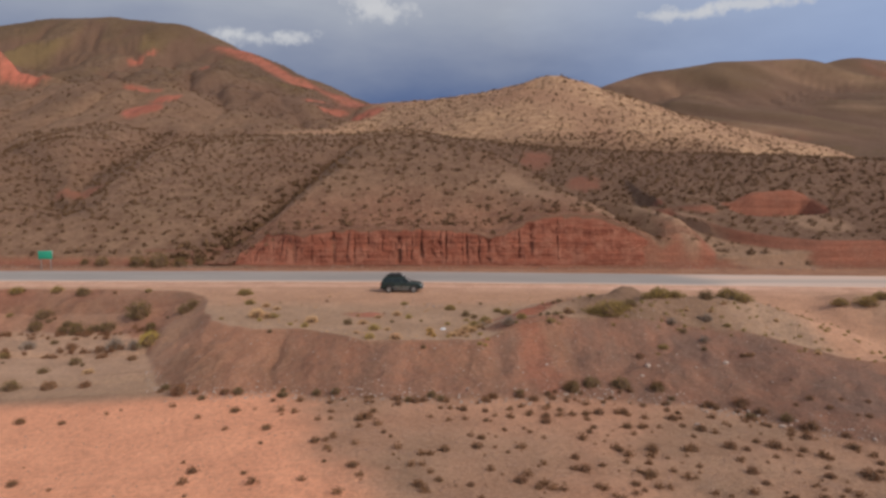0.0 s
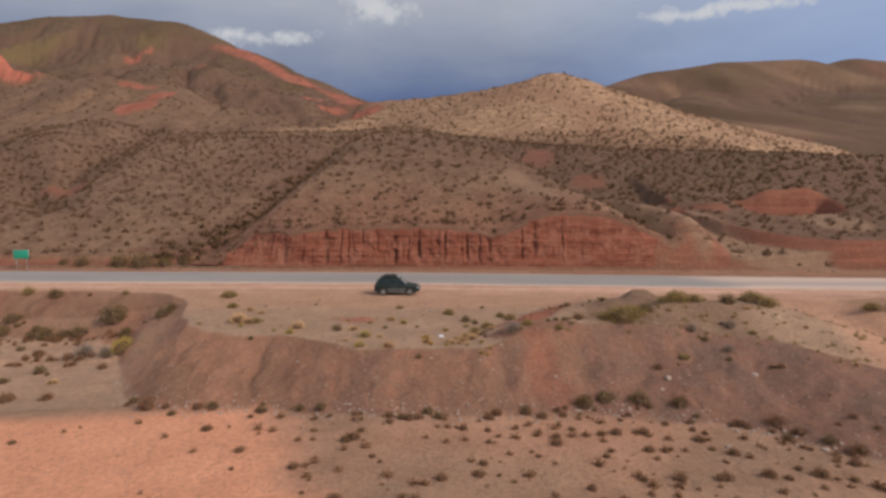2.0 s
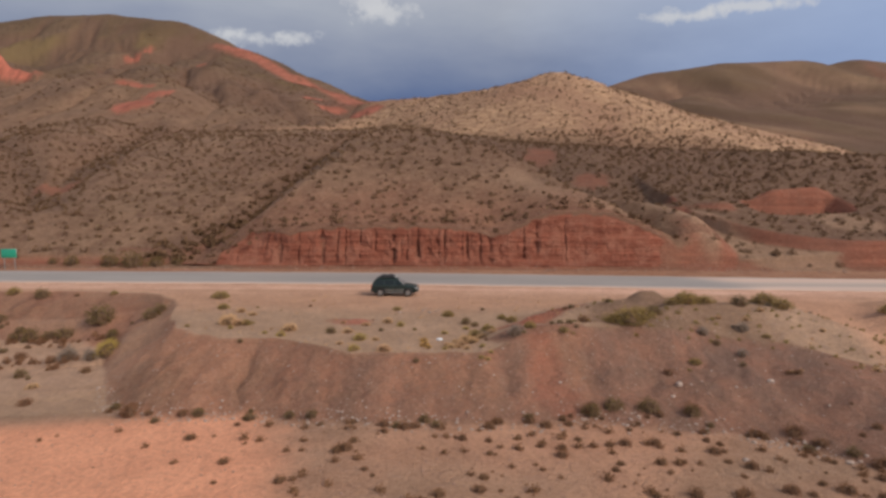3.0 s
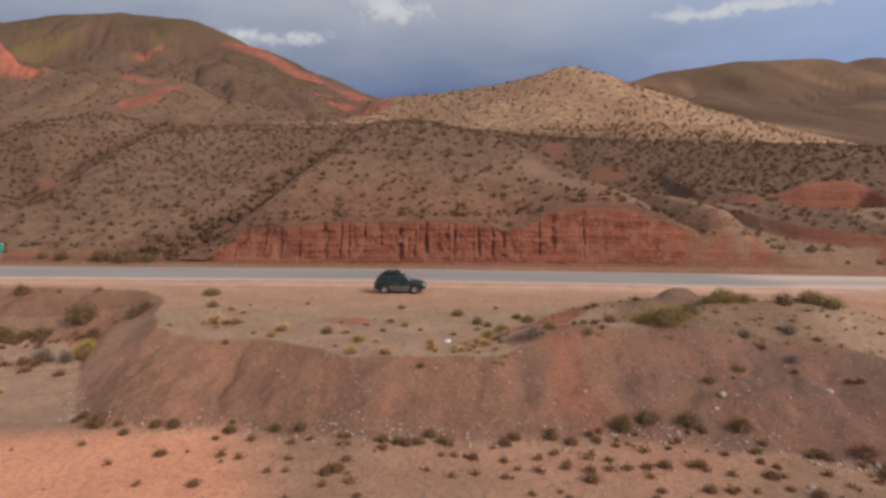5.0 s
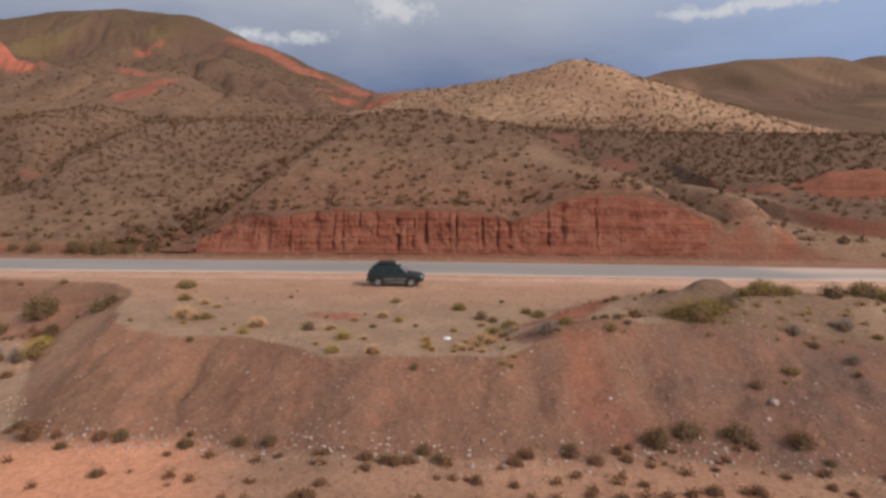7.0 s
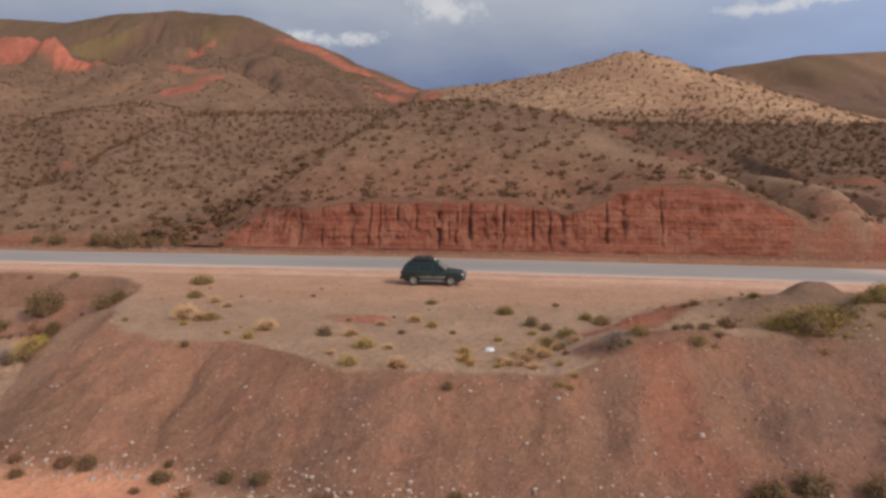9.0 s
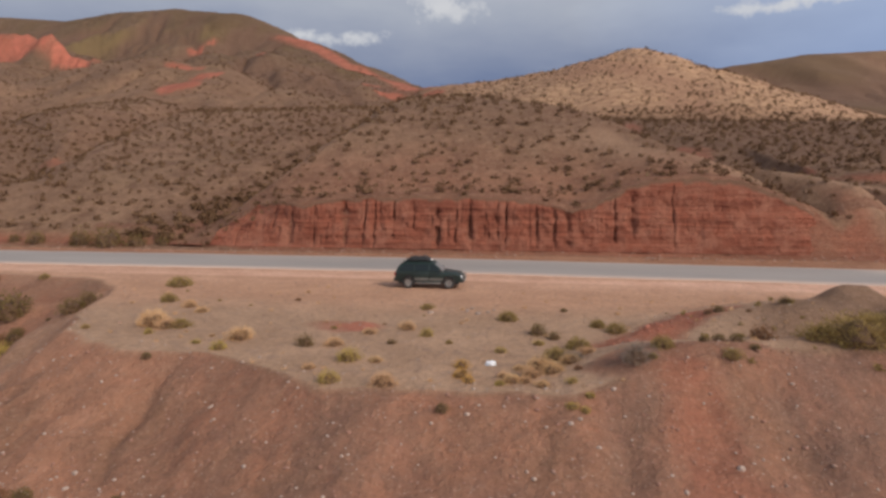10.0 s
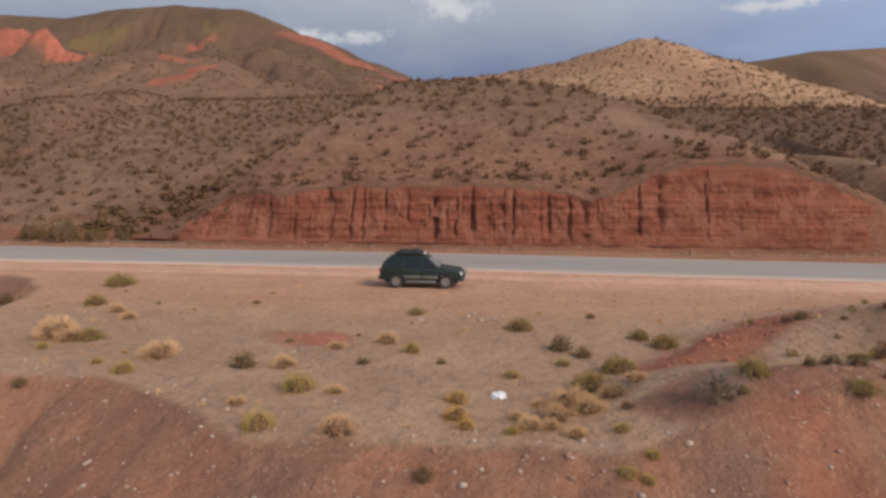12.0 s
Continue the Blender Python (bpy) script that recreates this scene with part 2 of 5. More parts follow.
# the rounded hill over the road cut: the brow of the cutting, the rise behind it, and its eastern crest
BROW_X = [-60, -36, -32.5, -29, -24.4, -22, -17, -10, -3, 1.5, 5.8, 8.1, 10.4, 13.4, 17.6, 20.9, 24, 27, 29, 32, 36]
BROW_Z = [0.1, 0.1, 0.4, 1.3, 3.3, 4.1, 4.85, 5.1, 5.1, 4.9, 4.3, 4.75, 5.75, 6.6, 6.8, 6.3, 5.2, 4.0, 2.6, 0.6, 0.3]
RISE_Y = [0, 2, 6.3, 11, 15.7, 25, 33, 47, 70, 88, 130]
RISE_Z = [0, 0.8, 3.1, 5.5, 7.6, 10.6, 12.3, 14.6, 17.2, 18.2, 16]
CREST = [(-19, 176, 23.0), (-8, 140, 19.6), (-1, 121, 17.6), (4, 114, 16.7), (7.3, 106, 14.7), (11.1, 99.4, 12.0), (14.8, 96, 9.7), (18.4, 93, 7.8), (21.4, 91, 6.3),
         (24, 89.4, 5.1), (27.2, 88, 3.9), (29, 87, 2.6), (32, 86, 0.4)]
# the long slope beyond the dark gully
LONG_Y = [0, 5, 13.5, 30, 60, 90, 130, 190]
LONG_Z = [0.4, 2.6, 6.2, 11.0, 18.4, 22.4, 24, 18]
GULLY = [(-36.5, 86, 0), (-32.5, 93, 0), (-29, 98, 0), (-26.8, 104, 0), (-25.5, 114, 0), (-24.5, 122, 0), (-23.5, 132, 0), (-20.5, 145, 0), (-15, 176, 0)]


GULLY_B = [(-62, 107, 0), (-68, 114, 0), (-84, 134, 0), (-104, 156, 0), (-128, 182, 0)]
GULLY_C = [(-67, 114, 0), (-76, 140, 0), (-82, 175, 0), (-90, 205, 0)]


def front_slopes(x, y):
    """The two slopes that face the road, meeting in the dark gully."""
    wx = x + 1.2 * fbm(x, y, 22, 3, 19) * smooth(88, 100, y)
    crest_x = np.interp(-y, [-p[1] for p in CREST], [p[0] for p in CREST])
    gully_x = np.interp(y, [p[1] for p in GULLY], [p[0] for p in GULLY]) + 1.4 * fbm(x, y, 9, 3, 28)
    dome = np.interp(np.minimum(wx, crest_x + 2), BROW_X, BROW_Z)
    mid = smooth(0, 14, y - 88)
    dome = dome * (1 - mid) + 5.1 * mid + np.interp(y - 88.2, RISE_Y, RISE_Z)
    dome = np.where(y < 88.2, dome - 1.2 * (88.2 - y), dome)
    fall = np.clip(gully_x + 9 - wx, 0, None) * smooth(88, 96, y)
    dome = dome - 0.75 * fall ** 2 / (fall + 3)
    dome = np.minimum(dome, smax(dome - 60, ridge(x, y, CREST, 0.62, 2.5), 0.1) + 30 * smooth(2.0, -6, wx - crest_x))
    rise = np.interp(y - 86, LONG_Y, LONG_Z)
    west = rise - 0.35 * np.clip(wx - gully_x, 0, None) - 0.10 * np.clip(-70 - wx, 0, None) * smooth(110, 170, y)
    edge = np.interp(y, [103, 112, 130, 150, 168, 200], [-72, -61, -61, -63, -67, -75])
    west = west - 0.42 * np.clip(edge - wx, 0, 22) * smooth(103, 114, y)
    west = np.where(y < 86, west - 1.0 * (86 - y), west)
    return smax(dome, west, 0.8)


def hills(x, y):
    """The slopes beyond the road, before the road was cut into them."""
    far = 0.15 + 0.012 * (y - 84) + 0 * x
    # the terrace above the dry wash, with its low red scarp
    scarp = y - np.interp(x, [30, 35, 38, 41, 45, 50, 60, 80], [112, 99.5, 94.8, 91.4, 88.8, 87.2, 86.9, 87.2]) + 0.8 * fbm(x, y, 5, 3, 31)
    ramp_up = np.interp(y, [86.5, 90, 94, 98, 104, 112, 130], [0.1, 1.0, 2.0, 3.2, 4.0, 5.5, 6.5]) * (1 - 0.35 * smooth(40, 52, x))
    far = far + (ramp_up + 2.1 * smooth(-0.1, 1.5, scarp)) * smooth(32, 35, x) * smooth(200, 150, x)
    far = smax(far, front_slopes(x, y), 0.6)
    rough = smooth(84, 160, y)
    hx, hy = x + 3.5 * rough * fbm(x, y, 40, 3, 21), y + 3.5 * rough * fbm(x, y, 40, 3, 22)
    for crest, slope, r in HILLS:
        far = smax(far, ridge(hx, hy, crest, slope, r), 0.5 + 0.7 * (r > 3) + 2.5 * (crest[0][1] > 200))
    far = far + rough * (0.5 * fbm(x, y, 14, 4, 23) + 1.7 * smooth(225, 262, y) * smooth(310, 290, y) * smooth(-20, 20, x) * smooth(110, 80, x) * np.abs(fbm(x, y, 9, 4, 44, 0.6))) + 0.10 * fbm(x, y, 3, 3, 24) * smooth(84, 92, y)
    far = far - 1.5 * np.exp(-np.abs(ridge(x + 1.4 * fbm(x, y, 9, 3, 28), y, GULLY, 1, 0.1) / 2.6) ** 1.5) * smooth(88, 96, y)
    side = np.maximum(ridge(x + 3 * fbm(x, y, 12, 3, 29), y, GULLY_B, 1, 0.1), ridge(x + 3 * fbm(x, y, 12, 3, 30), y, GULLY_C, 1, 0.1))
    far = far - 2.6 * np.exp(-np.abs(side / 5.0) ** 1.5)
    far = far - 2.4 * smooth(108.6, 107.9, y + 0.5 * fbm(x, y, 2.5, 3, 47)) * smooth(100, 105, y) * smooth(44.2, 46, x) * smooth(59, 56.5, x)
    far = far + 3.2 * fbm(x, y * 0.2, 8, 4, 48, 0.6) * smooth(1.3, 0.6, ((x + 245) / 45) ** 2 + ((y - 320) / 14) ** 2)
    gul = 1 - np.abs(fbm(x + 0.25 * y, y * 0.30, 80, 4, 25, 0.5))
    inner = smooth(12, 90, -ridge(x, y, [(a, b, 0) for a, b, _ in MOUNTAIN], 1, 0.1)) * smooth(-20, -60, x)
    far = far - inner * smooth(150, 330, y) * 9 * (gul ** 6) * smooth(16, 45, far) * smooth(1400, 900, y)
    far = far + inner * smooth(240, 330, y) * smooth(1000, 800, y) * (4.5 * fbm(x + 0.3 * y, y * 0.6, 36, 5, 45, 0.62) - 4.0 * (1 - np.abs(fbm(x - 0.2 * y, y * 0.5, 44, 4, 46, 0.55))) ** 5)
    gul2 = 1 - np.abs(fbm(x, y * 0.7, 34, 3, 26))
    far = far - smooth(140, 240, y) * (0.6 + 1.4 * inner) * (gul2 ** 6) * smooth(1000, 600, y)
    return far - smooth(900, 1400, y) * smooth(1600, 1450, y) * 42 * (1 - np.abs(fbm(x + 0.5 * y, y * 0.45, 230, 5, 27, 0.5))) ** 3


def terrain(x, y, masks=False):
    """The height of the ground at x, y; with masks, also where its kinds of soil and painted sun lie."""
    x, y = np.asarray(x, float), np.asarray(y, float)
    # the mountain stands nearer than its crest list says: draw it in towards the valley
    pull = 1 + 0.41 * smooth(285, 575, y) * smooth(-0.02, -0.10, x / np.maximum(y, 1.0))
    x, y = x * pull, y * pull
    # the wash below the road
    wash = -2.75 - 0.055 * np.clip(-(x + 4), 0, 30) + 0.16 * fbm(x, y, 9, 4, 3) + 0.35 * fbm(x, y, 45, 2, 4)
    # low benches cut by the stream under the embankment
    west = smooth(-21, -25, x)
    shore = y + 0.7 * fbm(x, y, 6, 3, 7)
    wash = wash + west * (0.35 * smooth(49.5, 51, shore) + 0.45 * smooth(57.0, 57.6, shore) + 0.30 * smooth(61.6, 62.1, shore))
    # the levelled bank beside the road, with its heaps
    top = -0.04 + 0.06 * fbm(x, y, 5, 3, 5) * smooth(70, 66, y) - 1.2 * smooth(23, 32, x) * smooth(66, 52, y)
    berm = ridge(x, y, [(6.2, 51.0, 1.15), (11, 52.4, 1.15), (15, 53.4, 1.35), (19, 57.4, 1.6), (25.5, 57.6, 1.55), (29, 54, 0.6)], 0.36, 1.0)
    top = smax(top, berm + 0.22 * fbm(x, y, 3, 3, 6), 0.35)
    top = smax(top, ridge(x, y, [(4.8, 54.9, 0.18), (7.2, 57.2, 0.44), (10.2, 60.0, 0.40)], 0.5, 0.2) + 0.16 * fbm(x, y, 1.2, 3, 8), 0.2)
    top = smax(top, ridge(x, y, [(8.5, 58.2, 0.4), (11.5, 58.7, 1.0), (14.3, 59.2, 1.45), (18.5, 59.6, 1.55)], 0.30, 1.2) + 0.1 * fbm(x, y, 2, 3, 10), 0.3)
    top = smax(top, ridge(x, y, [(16.3, 59.6, 2.15), (16.9, 59.7, 2.15)], 0.75, 0.5) + 0.08 * fbm(x, y, 1.0, 3, 9), 0.15)
    top = smax(top, ridge(x, y, [(40, 62, 1.0), (48, 58, 2.6), (60, 54, 3)], 0.4, 2.5) + 0.2 * fbm(x, y, 3, 3, 6), 0.4)
    # bank face, with rills
    lip, foot = np.interp(x, LIP_X, LIP_Y), np.interp(x, FOOT_X, FOOT_Y)
    rill = fbm(x, y * 0.15, 2.6, 4, 11)
    wob = 0.5 * fbm(x, y * 0, 5, 3, 12)
    t = (y - foot - wob) / np.maximum(lip - foot, 1.0)
    crease = 0 * x
    for cx, cw, cd in ((-16.5, 0.5, 0.45), (-12.6, 0.3, 1.5), (-10.2, 0.3, 0.22), (-6.8, 0.45, 0.4), (-2.6, 0.3, 0.25), (1.8, 0.25, 0.4), (4.2, 0.6, 0.45), (9.5, 0.5, 0.3), (13.5, 0.6, 0.35), (17.5, 0.5, 0.3)):
        crease = crease + 0.22 * cd * np.exp(-np.abs((x - cx - 0.06 * (y - 46) * np.sin(cx) - 0.9 * fbm(x, y, 3, 3, 15)) / cw) ** 1.5)
    t = t + 0.10 * fbm(x, y, 3.5, 3, 17)
    face = np.clip(t, 0, 1)
    soft = 0.35 * smooth(10, 18, x)
    face = face * (1 - soft) + face * face * (3 - 2 * face) * soft
    face = face + 0.03 * rill * np.clip(4 * face * (1 - face), 0, 1)
    lump = 0.17 * fbm(x, y, 0.9, 3, 13) + 0.30 * fbm(x, y, 2.4, 3, 14)
    z = (lump - crease + 0.15 * fbm(x, y * 0.5, 4.5, 2, 16)) * np.clip(4 * face * (1 - face), 0, 1) + np.where(t < 1, wash * (1 - face) + top * face, top)
    tn = t + (0.05 + 0.12 * soft) * fbm(x, y, 2.2, 4, 18, 0.6)
    onbank = smooth(-0.03, 0.05, tn) * smooth(1.03, 0.95, tn)
    ontop = smooth(0.95, 1.03, tn)
    # beyond the road: the slopes, cut back along it
    far = hills(x, y)
    step = y - CUT_FOOT
    cut = np.where(step < 1.9, 0.05 + 0.16 * np.clip(step, 0, 9), 0.35 + (2.6 - 1.75 * smooth(-18, -26, x)) * (step - 1.9)) + 0.10 * fbm(x, y, 1.2, 3, 33) * smooth(0.1, 0.8, step)
    cutting = smooth(-0.1, 0.5, far - cut) * smooth(CUT_FOOT - 0.2, CUT_FOOT + 0.8, y) * (y < 110)
    far = np.minimum(far, np.where(y < 110, cut, 1e4))
    z = np.where(y > 80, np.where(y > CUT_FOOT - 0.3, far, -0.04), z)
    z = np.where((y > ROAD_NEAR + bend(x) - 0.3) & (y < ROAD_FAR + bend(x) + 0.3), -0.06, z)
    # low rises that close the valley behind
    z = np.where(y < 0, z + 40 * smooth(-150, -600, y) * (1 + 0.4 * fbm(x, y, 200, 3, 41)), z)
    z = 12.5 + (z - 12.5) / pull
    if not masks:
        return z
    spot = fbm(x, y, 7, 4, 51)
    bigspot = fbm(x, y, 60, 4, 52)
    red = cutting * (0.62 + 0.3 * fbm(x, y, 3, 3, 67))
    scar = np.zeros(x.shape)
    for sx, sy, rx, ry in ((-238, 319, 40, 9), (-268, 324, 30, 12), (-203, 315, 13, 6), (-118, 252, 8, 3.5), (-106, 226, 6.5, 10), (-104, 241, 5, 6),
                           (-290, 612, 6, 11), (-286, 636, 6, 8), (-174, 463, 7, 13), (-40, 316, 8, 10), (-60, 330, 10, 6), (-78, 377, 8, 12), (51.8, 108.2, 7.2, 1.4),
                           (20, 160, 4, 11), (27, 134, 3.5, 6), (-72, 127, 5, 4)):
        d = ((x - sx) / rx) ** 2 + ((y - sy) / ry) ** 2
        scar = np.maximum(scar, smooth(1.3, 0.3, d + 0.9 * fbm(x, y * 0.5, 0.4 * (rx + ry), 6, 53, 0.75) + 0.8 * fbm(x + 0.2 * y, y * 0.22, 0.16 * (rx + ry), 4, 54, 0.7)))
    band = ridge(x, y, [(-226, 678, 0), (-165, 610, 0), (-125, 545, 0), (-85, 480, 0), (-58, 420, 0), (-44, 350, 0)], 1, 1)
    scar = np.maximum(scar, smooth(-22, -6, band + 13 * fbm(x + 0.4 * y, y * 0.5, 30, 6, 58, 0.75)) * 0.85)
    red = np.maximum(red, scar * (y > 100) * (0.55 + 0.38 * smooth(180, 230, y)))
    steep = np.hypot(hills(x + 0.6, y) - hills(x - 0.6, y), hills(x, y + 0.6) - hills(x, y - 0.6)) / 1.2
    red = np.maximum(red, smooth(0.36, 0.60, steep + 0.12 * spot) * smooth(28, 32, x) * (y > CUT_FOOT) * smooth(113, 109, y) * 0.75)
    red = np.maximum(red, 0.18 * smooth(86, 83.6, y + 0.8 * spot) * (y > CUT_FOOT - 2) * smooth(-26, -32, x))
    red = np.maximum(red, 0.3 * smooth(101, 88, y + 4 * spot) * smooth(-36, -25, x) * smooth(24, 16, x) * (y > 86))
    bank = onbank * smooth(34, 29, x)
    hump = smooth(1.25, 0.75, ((x - 7.2) / 3.6) ** 2 + ((y - 50.2) / 1.9) ** 2 + 0.35 * fbm(x, y, 1.8, 4, 76)) * (y < 60)
    bank = np.maximum(bank, hump) * (1 - 0.45 * smooth(-11, -14, x))
    red = np.maximum(red, 0.55 * smooth(1.2, 0.2, ((x - 7.0 + 0.12 * (y - 47)) / 1.5) ** 2 + ((y - 47) / 4.2) ** 2 + 1.1 * fbm(x, y, 1.8, 4, 78, 0.6)) * bank)
    spoil = np.maximum(smooth(8.5, 10.5, x + 1.6 * fbm(x, y, 3, 4, 59, 0.6)) * (0.6 + 0.4 * smooth(-0.3, 0.4, fbm(x, y, 6, 4, 65))), 0.3 * smooth(0.05, 0.5, fbm(x, y, 4, 4, 66)))
    spoil = np.maximum(spoil, 0.4 * smooth(1.6, 0.6, np.abs(x - 4.9 + 0.15 * (y - 48)) + 0.6 * fbm(x, y, 2, 3, 79)))
    red = np.maximum(red, 0.95 * smooth(-1.7, -0.5, ridge(x, y, [(4.6, 54.8, 0), (7.2, 57.2, 0), (10.3, 60.1, 0)], 1, 0.1) + 0.9 * fbm(x, y, 1.6, 3, 63)))
    pink = 0.8 * smooth(1.1, 0.2, ((x + 7.4) / 1.9) ** 2 + ((y - 57.6) / 1.5) ** 2 + 1.0 * fbm(x, y, 1.6, 4, 82))
    red, scar = np.maximum(red, pink), scar * smooth(200, 212, y)
    # the sunlit part of the wash, painted as a brighter sand colour
    sand_sun = smooth(0.5, -8.5, x + 0.55 * (y - 32) + 6.0 * fbm(x, y, 10, 5, 55, 0.6)) * smooth(47, 43.5, y + 1.2 * spot) * smooth(0.25, 0.0, t)
    sand_sun = np.maximum(sand_sun, 0.42 * onbank * smooth(-11, -14, x) * smooth(-27, -22, x) * (y < 72) * smooth(-0.5, 0.3, fbm(x, y, 3, 4, 80)))
    verge = smooth(67.5, 70.5, y - 0.8 * bend(x) + 0.5 * fbm(x, y, 12, 3, 56)) * (y < 80)
    # on the ground this mask holds pale dust alone
    dust_sun = (0.26 + 0.5 * smooth(70.5, 73, y - 0.8 * bend(x)) + 0.75 * smooth(69.5, 72, y - 0.8 * bend(x)) * fbm(x * 0.04, y, 0.9, 3, 68)) * verge
    sand_sun = np.maximum(sand_sun, 0.22 * smooth(59, 65, y + 2 * spot) * (y < 80) * ontop)
    sand_sun = np.maximum(sand_sun, 0.22 * (y > ROAD_FAR + bend(x) - 0.5) * smooth(CUT_FOOT + 0.4, CUT_FOOT - 0.3, y))
    sand_sun = np.maximum(sand_sun, 0.30 * smooth(28, 31, x) * smooth(41, 36, x) * (y > 36) * (y < 73))
    sand_sun = np.maximum(sand_sun, 0.34 * smooth(0.1, -0.1, t) * smooth(50, 46, y) * smooth(-0.6, 0.4, fbm(x, y, 11, 4, 60)) + 0.0)
    # sunlight on the hill behind the shelf, painted as straw colour
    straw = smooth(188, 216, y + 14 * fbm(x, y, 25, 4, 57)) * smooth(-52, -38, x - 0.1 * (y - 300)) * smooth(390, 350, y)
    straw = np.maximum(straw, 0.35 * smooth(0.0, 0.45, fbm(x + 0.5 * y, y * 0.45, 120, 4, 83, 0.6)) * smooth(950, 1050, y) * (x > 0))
    turf = (0.3 * smooth(84, 110, y) * smooth(-0.2, 0.5, spot) +  smooth(170, 420, y + 60 * bigspot)) * (1 - straw)
    crest_x = np.interp(-y, [-p[1] for p in CREST], [p[0] for p in CREST])
    umber = smooth(1.5, 6, x - crest_x + spot) * smooth(98, 106, y) * smooth(214, 196, y + 8 * spot) * (0.30 + 0.25 * smooth(-0.5, 0.3, spot))
    umber = np.maximum(umber, 0.6 * smooth(33, 36, x) * smooth(85.5, 88, y) * smooth(116, 110, y))
    red = np.maximum(red, 0.34 * smooth(-2.6, -0.8, ridge(x - 2.2 + 1.4 * fbm(x, y, 9, 3, 28), y, GULLY, 1, 0.1) + 0.8 * spot) * smooth(86, 92, y) * smooth(150, 130, y))
    dips = np.maximum(ridge(x, y, GULLY_B, 1, 0.1), ridge(x, y, GULLY_C, 1, 0.1)) + 1.5
    umber = np.maximum(umber, 0.42 * smooth(-7, -2, dips + 2.5 * spot) * smooth(85, 92, y))
    umber = np.maximum(umber, 0.85 * smooth(-6.0, -2.0, ridge(x - 0.8, y, GULLY, 1, 0.1) + 1.5 * spot) * smooth(85, 92, y))
    umber = np.maximum(umber, 0.8 * smooth(3.0, 2.2, np.hypot(x - 16.6, y - 59.7)) * (y < 70))
    turf = np.maximum(turf, 0.85 * smooth(8, 12, x) * smooth(30, 26, x) * ontop * smooth(62, 58, y) * smooth(-0.4, 0.5, spot))
    rib = 1 - np.abs(fbm(x + 0.25 * y, y * 0.30, 80, 4, 25, 0.5))
    umber = np.maximum(umber, 0.9 * smooth(0.80, 0.97, rib) * smooth(240, 330, y) * smooth(-30, -60, x) * smooth(900, 700, y))
    # far range: dark streaks of growth, and cloud shadow painted as umber
    rib2 = fbm(x + 0.5 * y, y * 0.45, 230, 4, 27, 0.5)
    umber = np.maximum(umber, (0.35 + 0.55 * smooth(0.25, 0.04, np.abs(rib2))) * smooth(900, 1000, y) * (x > 0))
    red = np.maximum(red, 0.42 * smooth(0.1, 0.5, fbm(x, y, 150, 4, 70, 0.6)) * smooth(900, 1000, y) * (x > 0))
    moss = smooth(1.4, 0.3, ((x + 385) / 95) ** 2 + ((y - 655) / 48) ** 2 + 0.6 * fbm(x, y, 60, 5, 64, 0.65)) + (0.3 + 0.3 * smooth(-0.2, 0.4, fbm(x, y, 180, 4, 74))) * smooth(950, 1050, y) * (x > 0) + 0.22 * smooth(560, 680, y + 60 * bigspot) * smooth(-200, -320, x) * smooth(1200, 1000, y)
    comb = np.maximum(ridge(x, y, [(29, 98, 0), (31.4, 92.6, 0), (32.6, 89, 0)], 1, 0.1), ridge(x, y, [(53, 102.5, 0), (53, 99, 0), (54, 95.5, 0)], 1, 0.1) + 1.2)
    wash_bed = ridge(x, y, [(34.3, 100, 0), (36, 95, 0), (37.8, 90.5, 0), (42, 87, 0), (46, 85.6, 0)], 1, 0.1) + 0.9
    bare = smooth(-7, -2, x - crest_x + 1.5 * spot) * smooth(1.8, 0.4, x - crest_x) * smooth(88, 90, y) * smooth(106, 100, y)
    gravel = np.maximum(np.maximum(0.32 * bare, 0.42 * smooth(-2.4, -1.0, np.maximum(comb, wash_bed) + 0.6 * spot)) * (y > CUT_FOOT), np.maximum(ontop * (y < 80), smooth(-18, -24, x) * smooth(49, 52, y) * (y < 66)))
    gravel = gravel * (1 - 0.7 * np.maximum(smooth(9, 12.5, x + spot) * smooth(26, 21, x) * smooth(61, 58.5, y + 1.5 * spot) * (y > 44), smooth(3.2, 2.4, np.hypot(x - 16.6, y - 59.7))))
    gravel = np.maximum(gravel, 0.9 * smooth(-17, -22, x + 0.8 * spot) * smooth(45.5, 47.5, y + 0.8 * spot) * (y < 66) * smooth(0.15, 0.0, t))
    gravel = np.maximum(gravel, 0.60 * smooth(0.12, -0.1, t) * smooth(50, 46, y))
    dust_sun = np.maximum(dust_sun, 0.16 * smooth(-20, -25, x) * smooth(50, 52, y + spot) * (y < 66) * smooth(0.1, 0.0, t))
    red = np.maximum(red, 0.45 * onbank * smooth(-25, -29, x) * (y < 72) * smooth(-0.5, 0.4, spot))
    umber = umber * (1 - smooth(-3.0, -1.2, np.maximum(comb, wash_bed) + 0.6 * spot) * (x > 27) * (y < 112))
    red = red * (1 - 0.85 * smooth(-2.4, -0.8, np.maximum(comb, wash_bed) + 0.7 * spot) * (x > 28))
    return z, dict(red=red, sand_sun=sand_sun, straw=straw, gravel=gravel, turf=turf, umber=umber, moss=moss, dust_sun=dust_sun, scar=np.maximum(pink, scar * smooth(-0.55, 0.0, fbm(x + 0.2 * y, y * 0.3, 9, 4, 69, 0.65))), bank=bank, spoil=bank * spoil)


# ---------------------------------------------------------------- ground, one sheet to the horizon
def steps(*legs):
    """Rows from leg to leg: (start, end, first step, last step)."""
    out = []
    for a, b, s0, s1 in legs:
        v = a
        while v < b:
            out.append(v)
            v += s0 + (s1 - s0) * (v - a) / (b - a)
    return np.array(out)


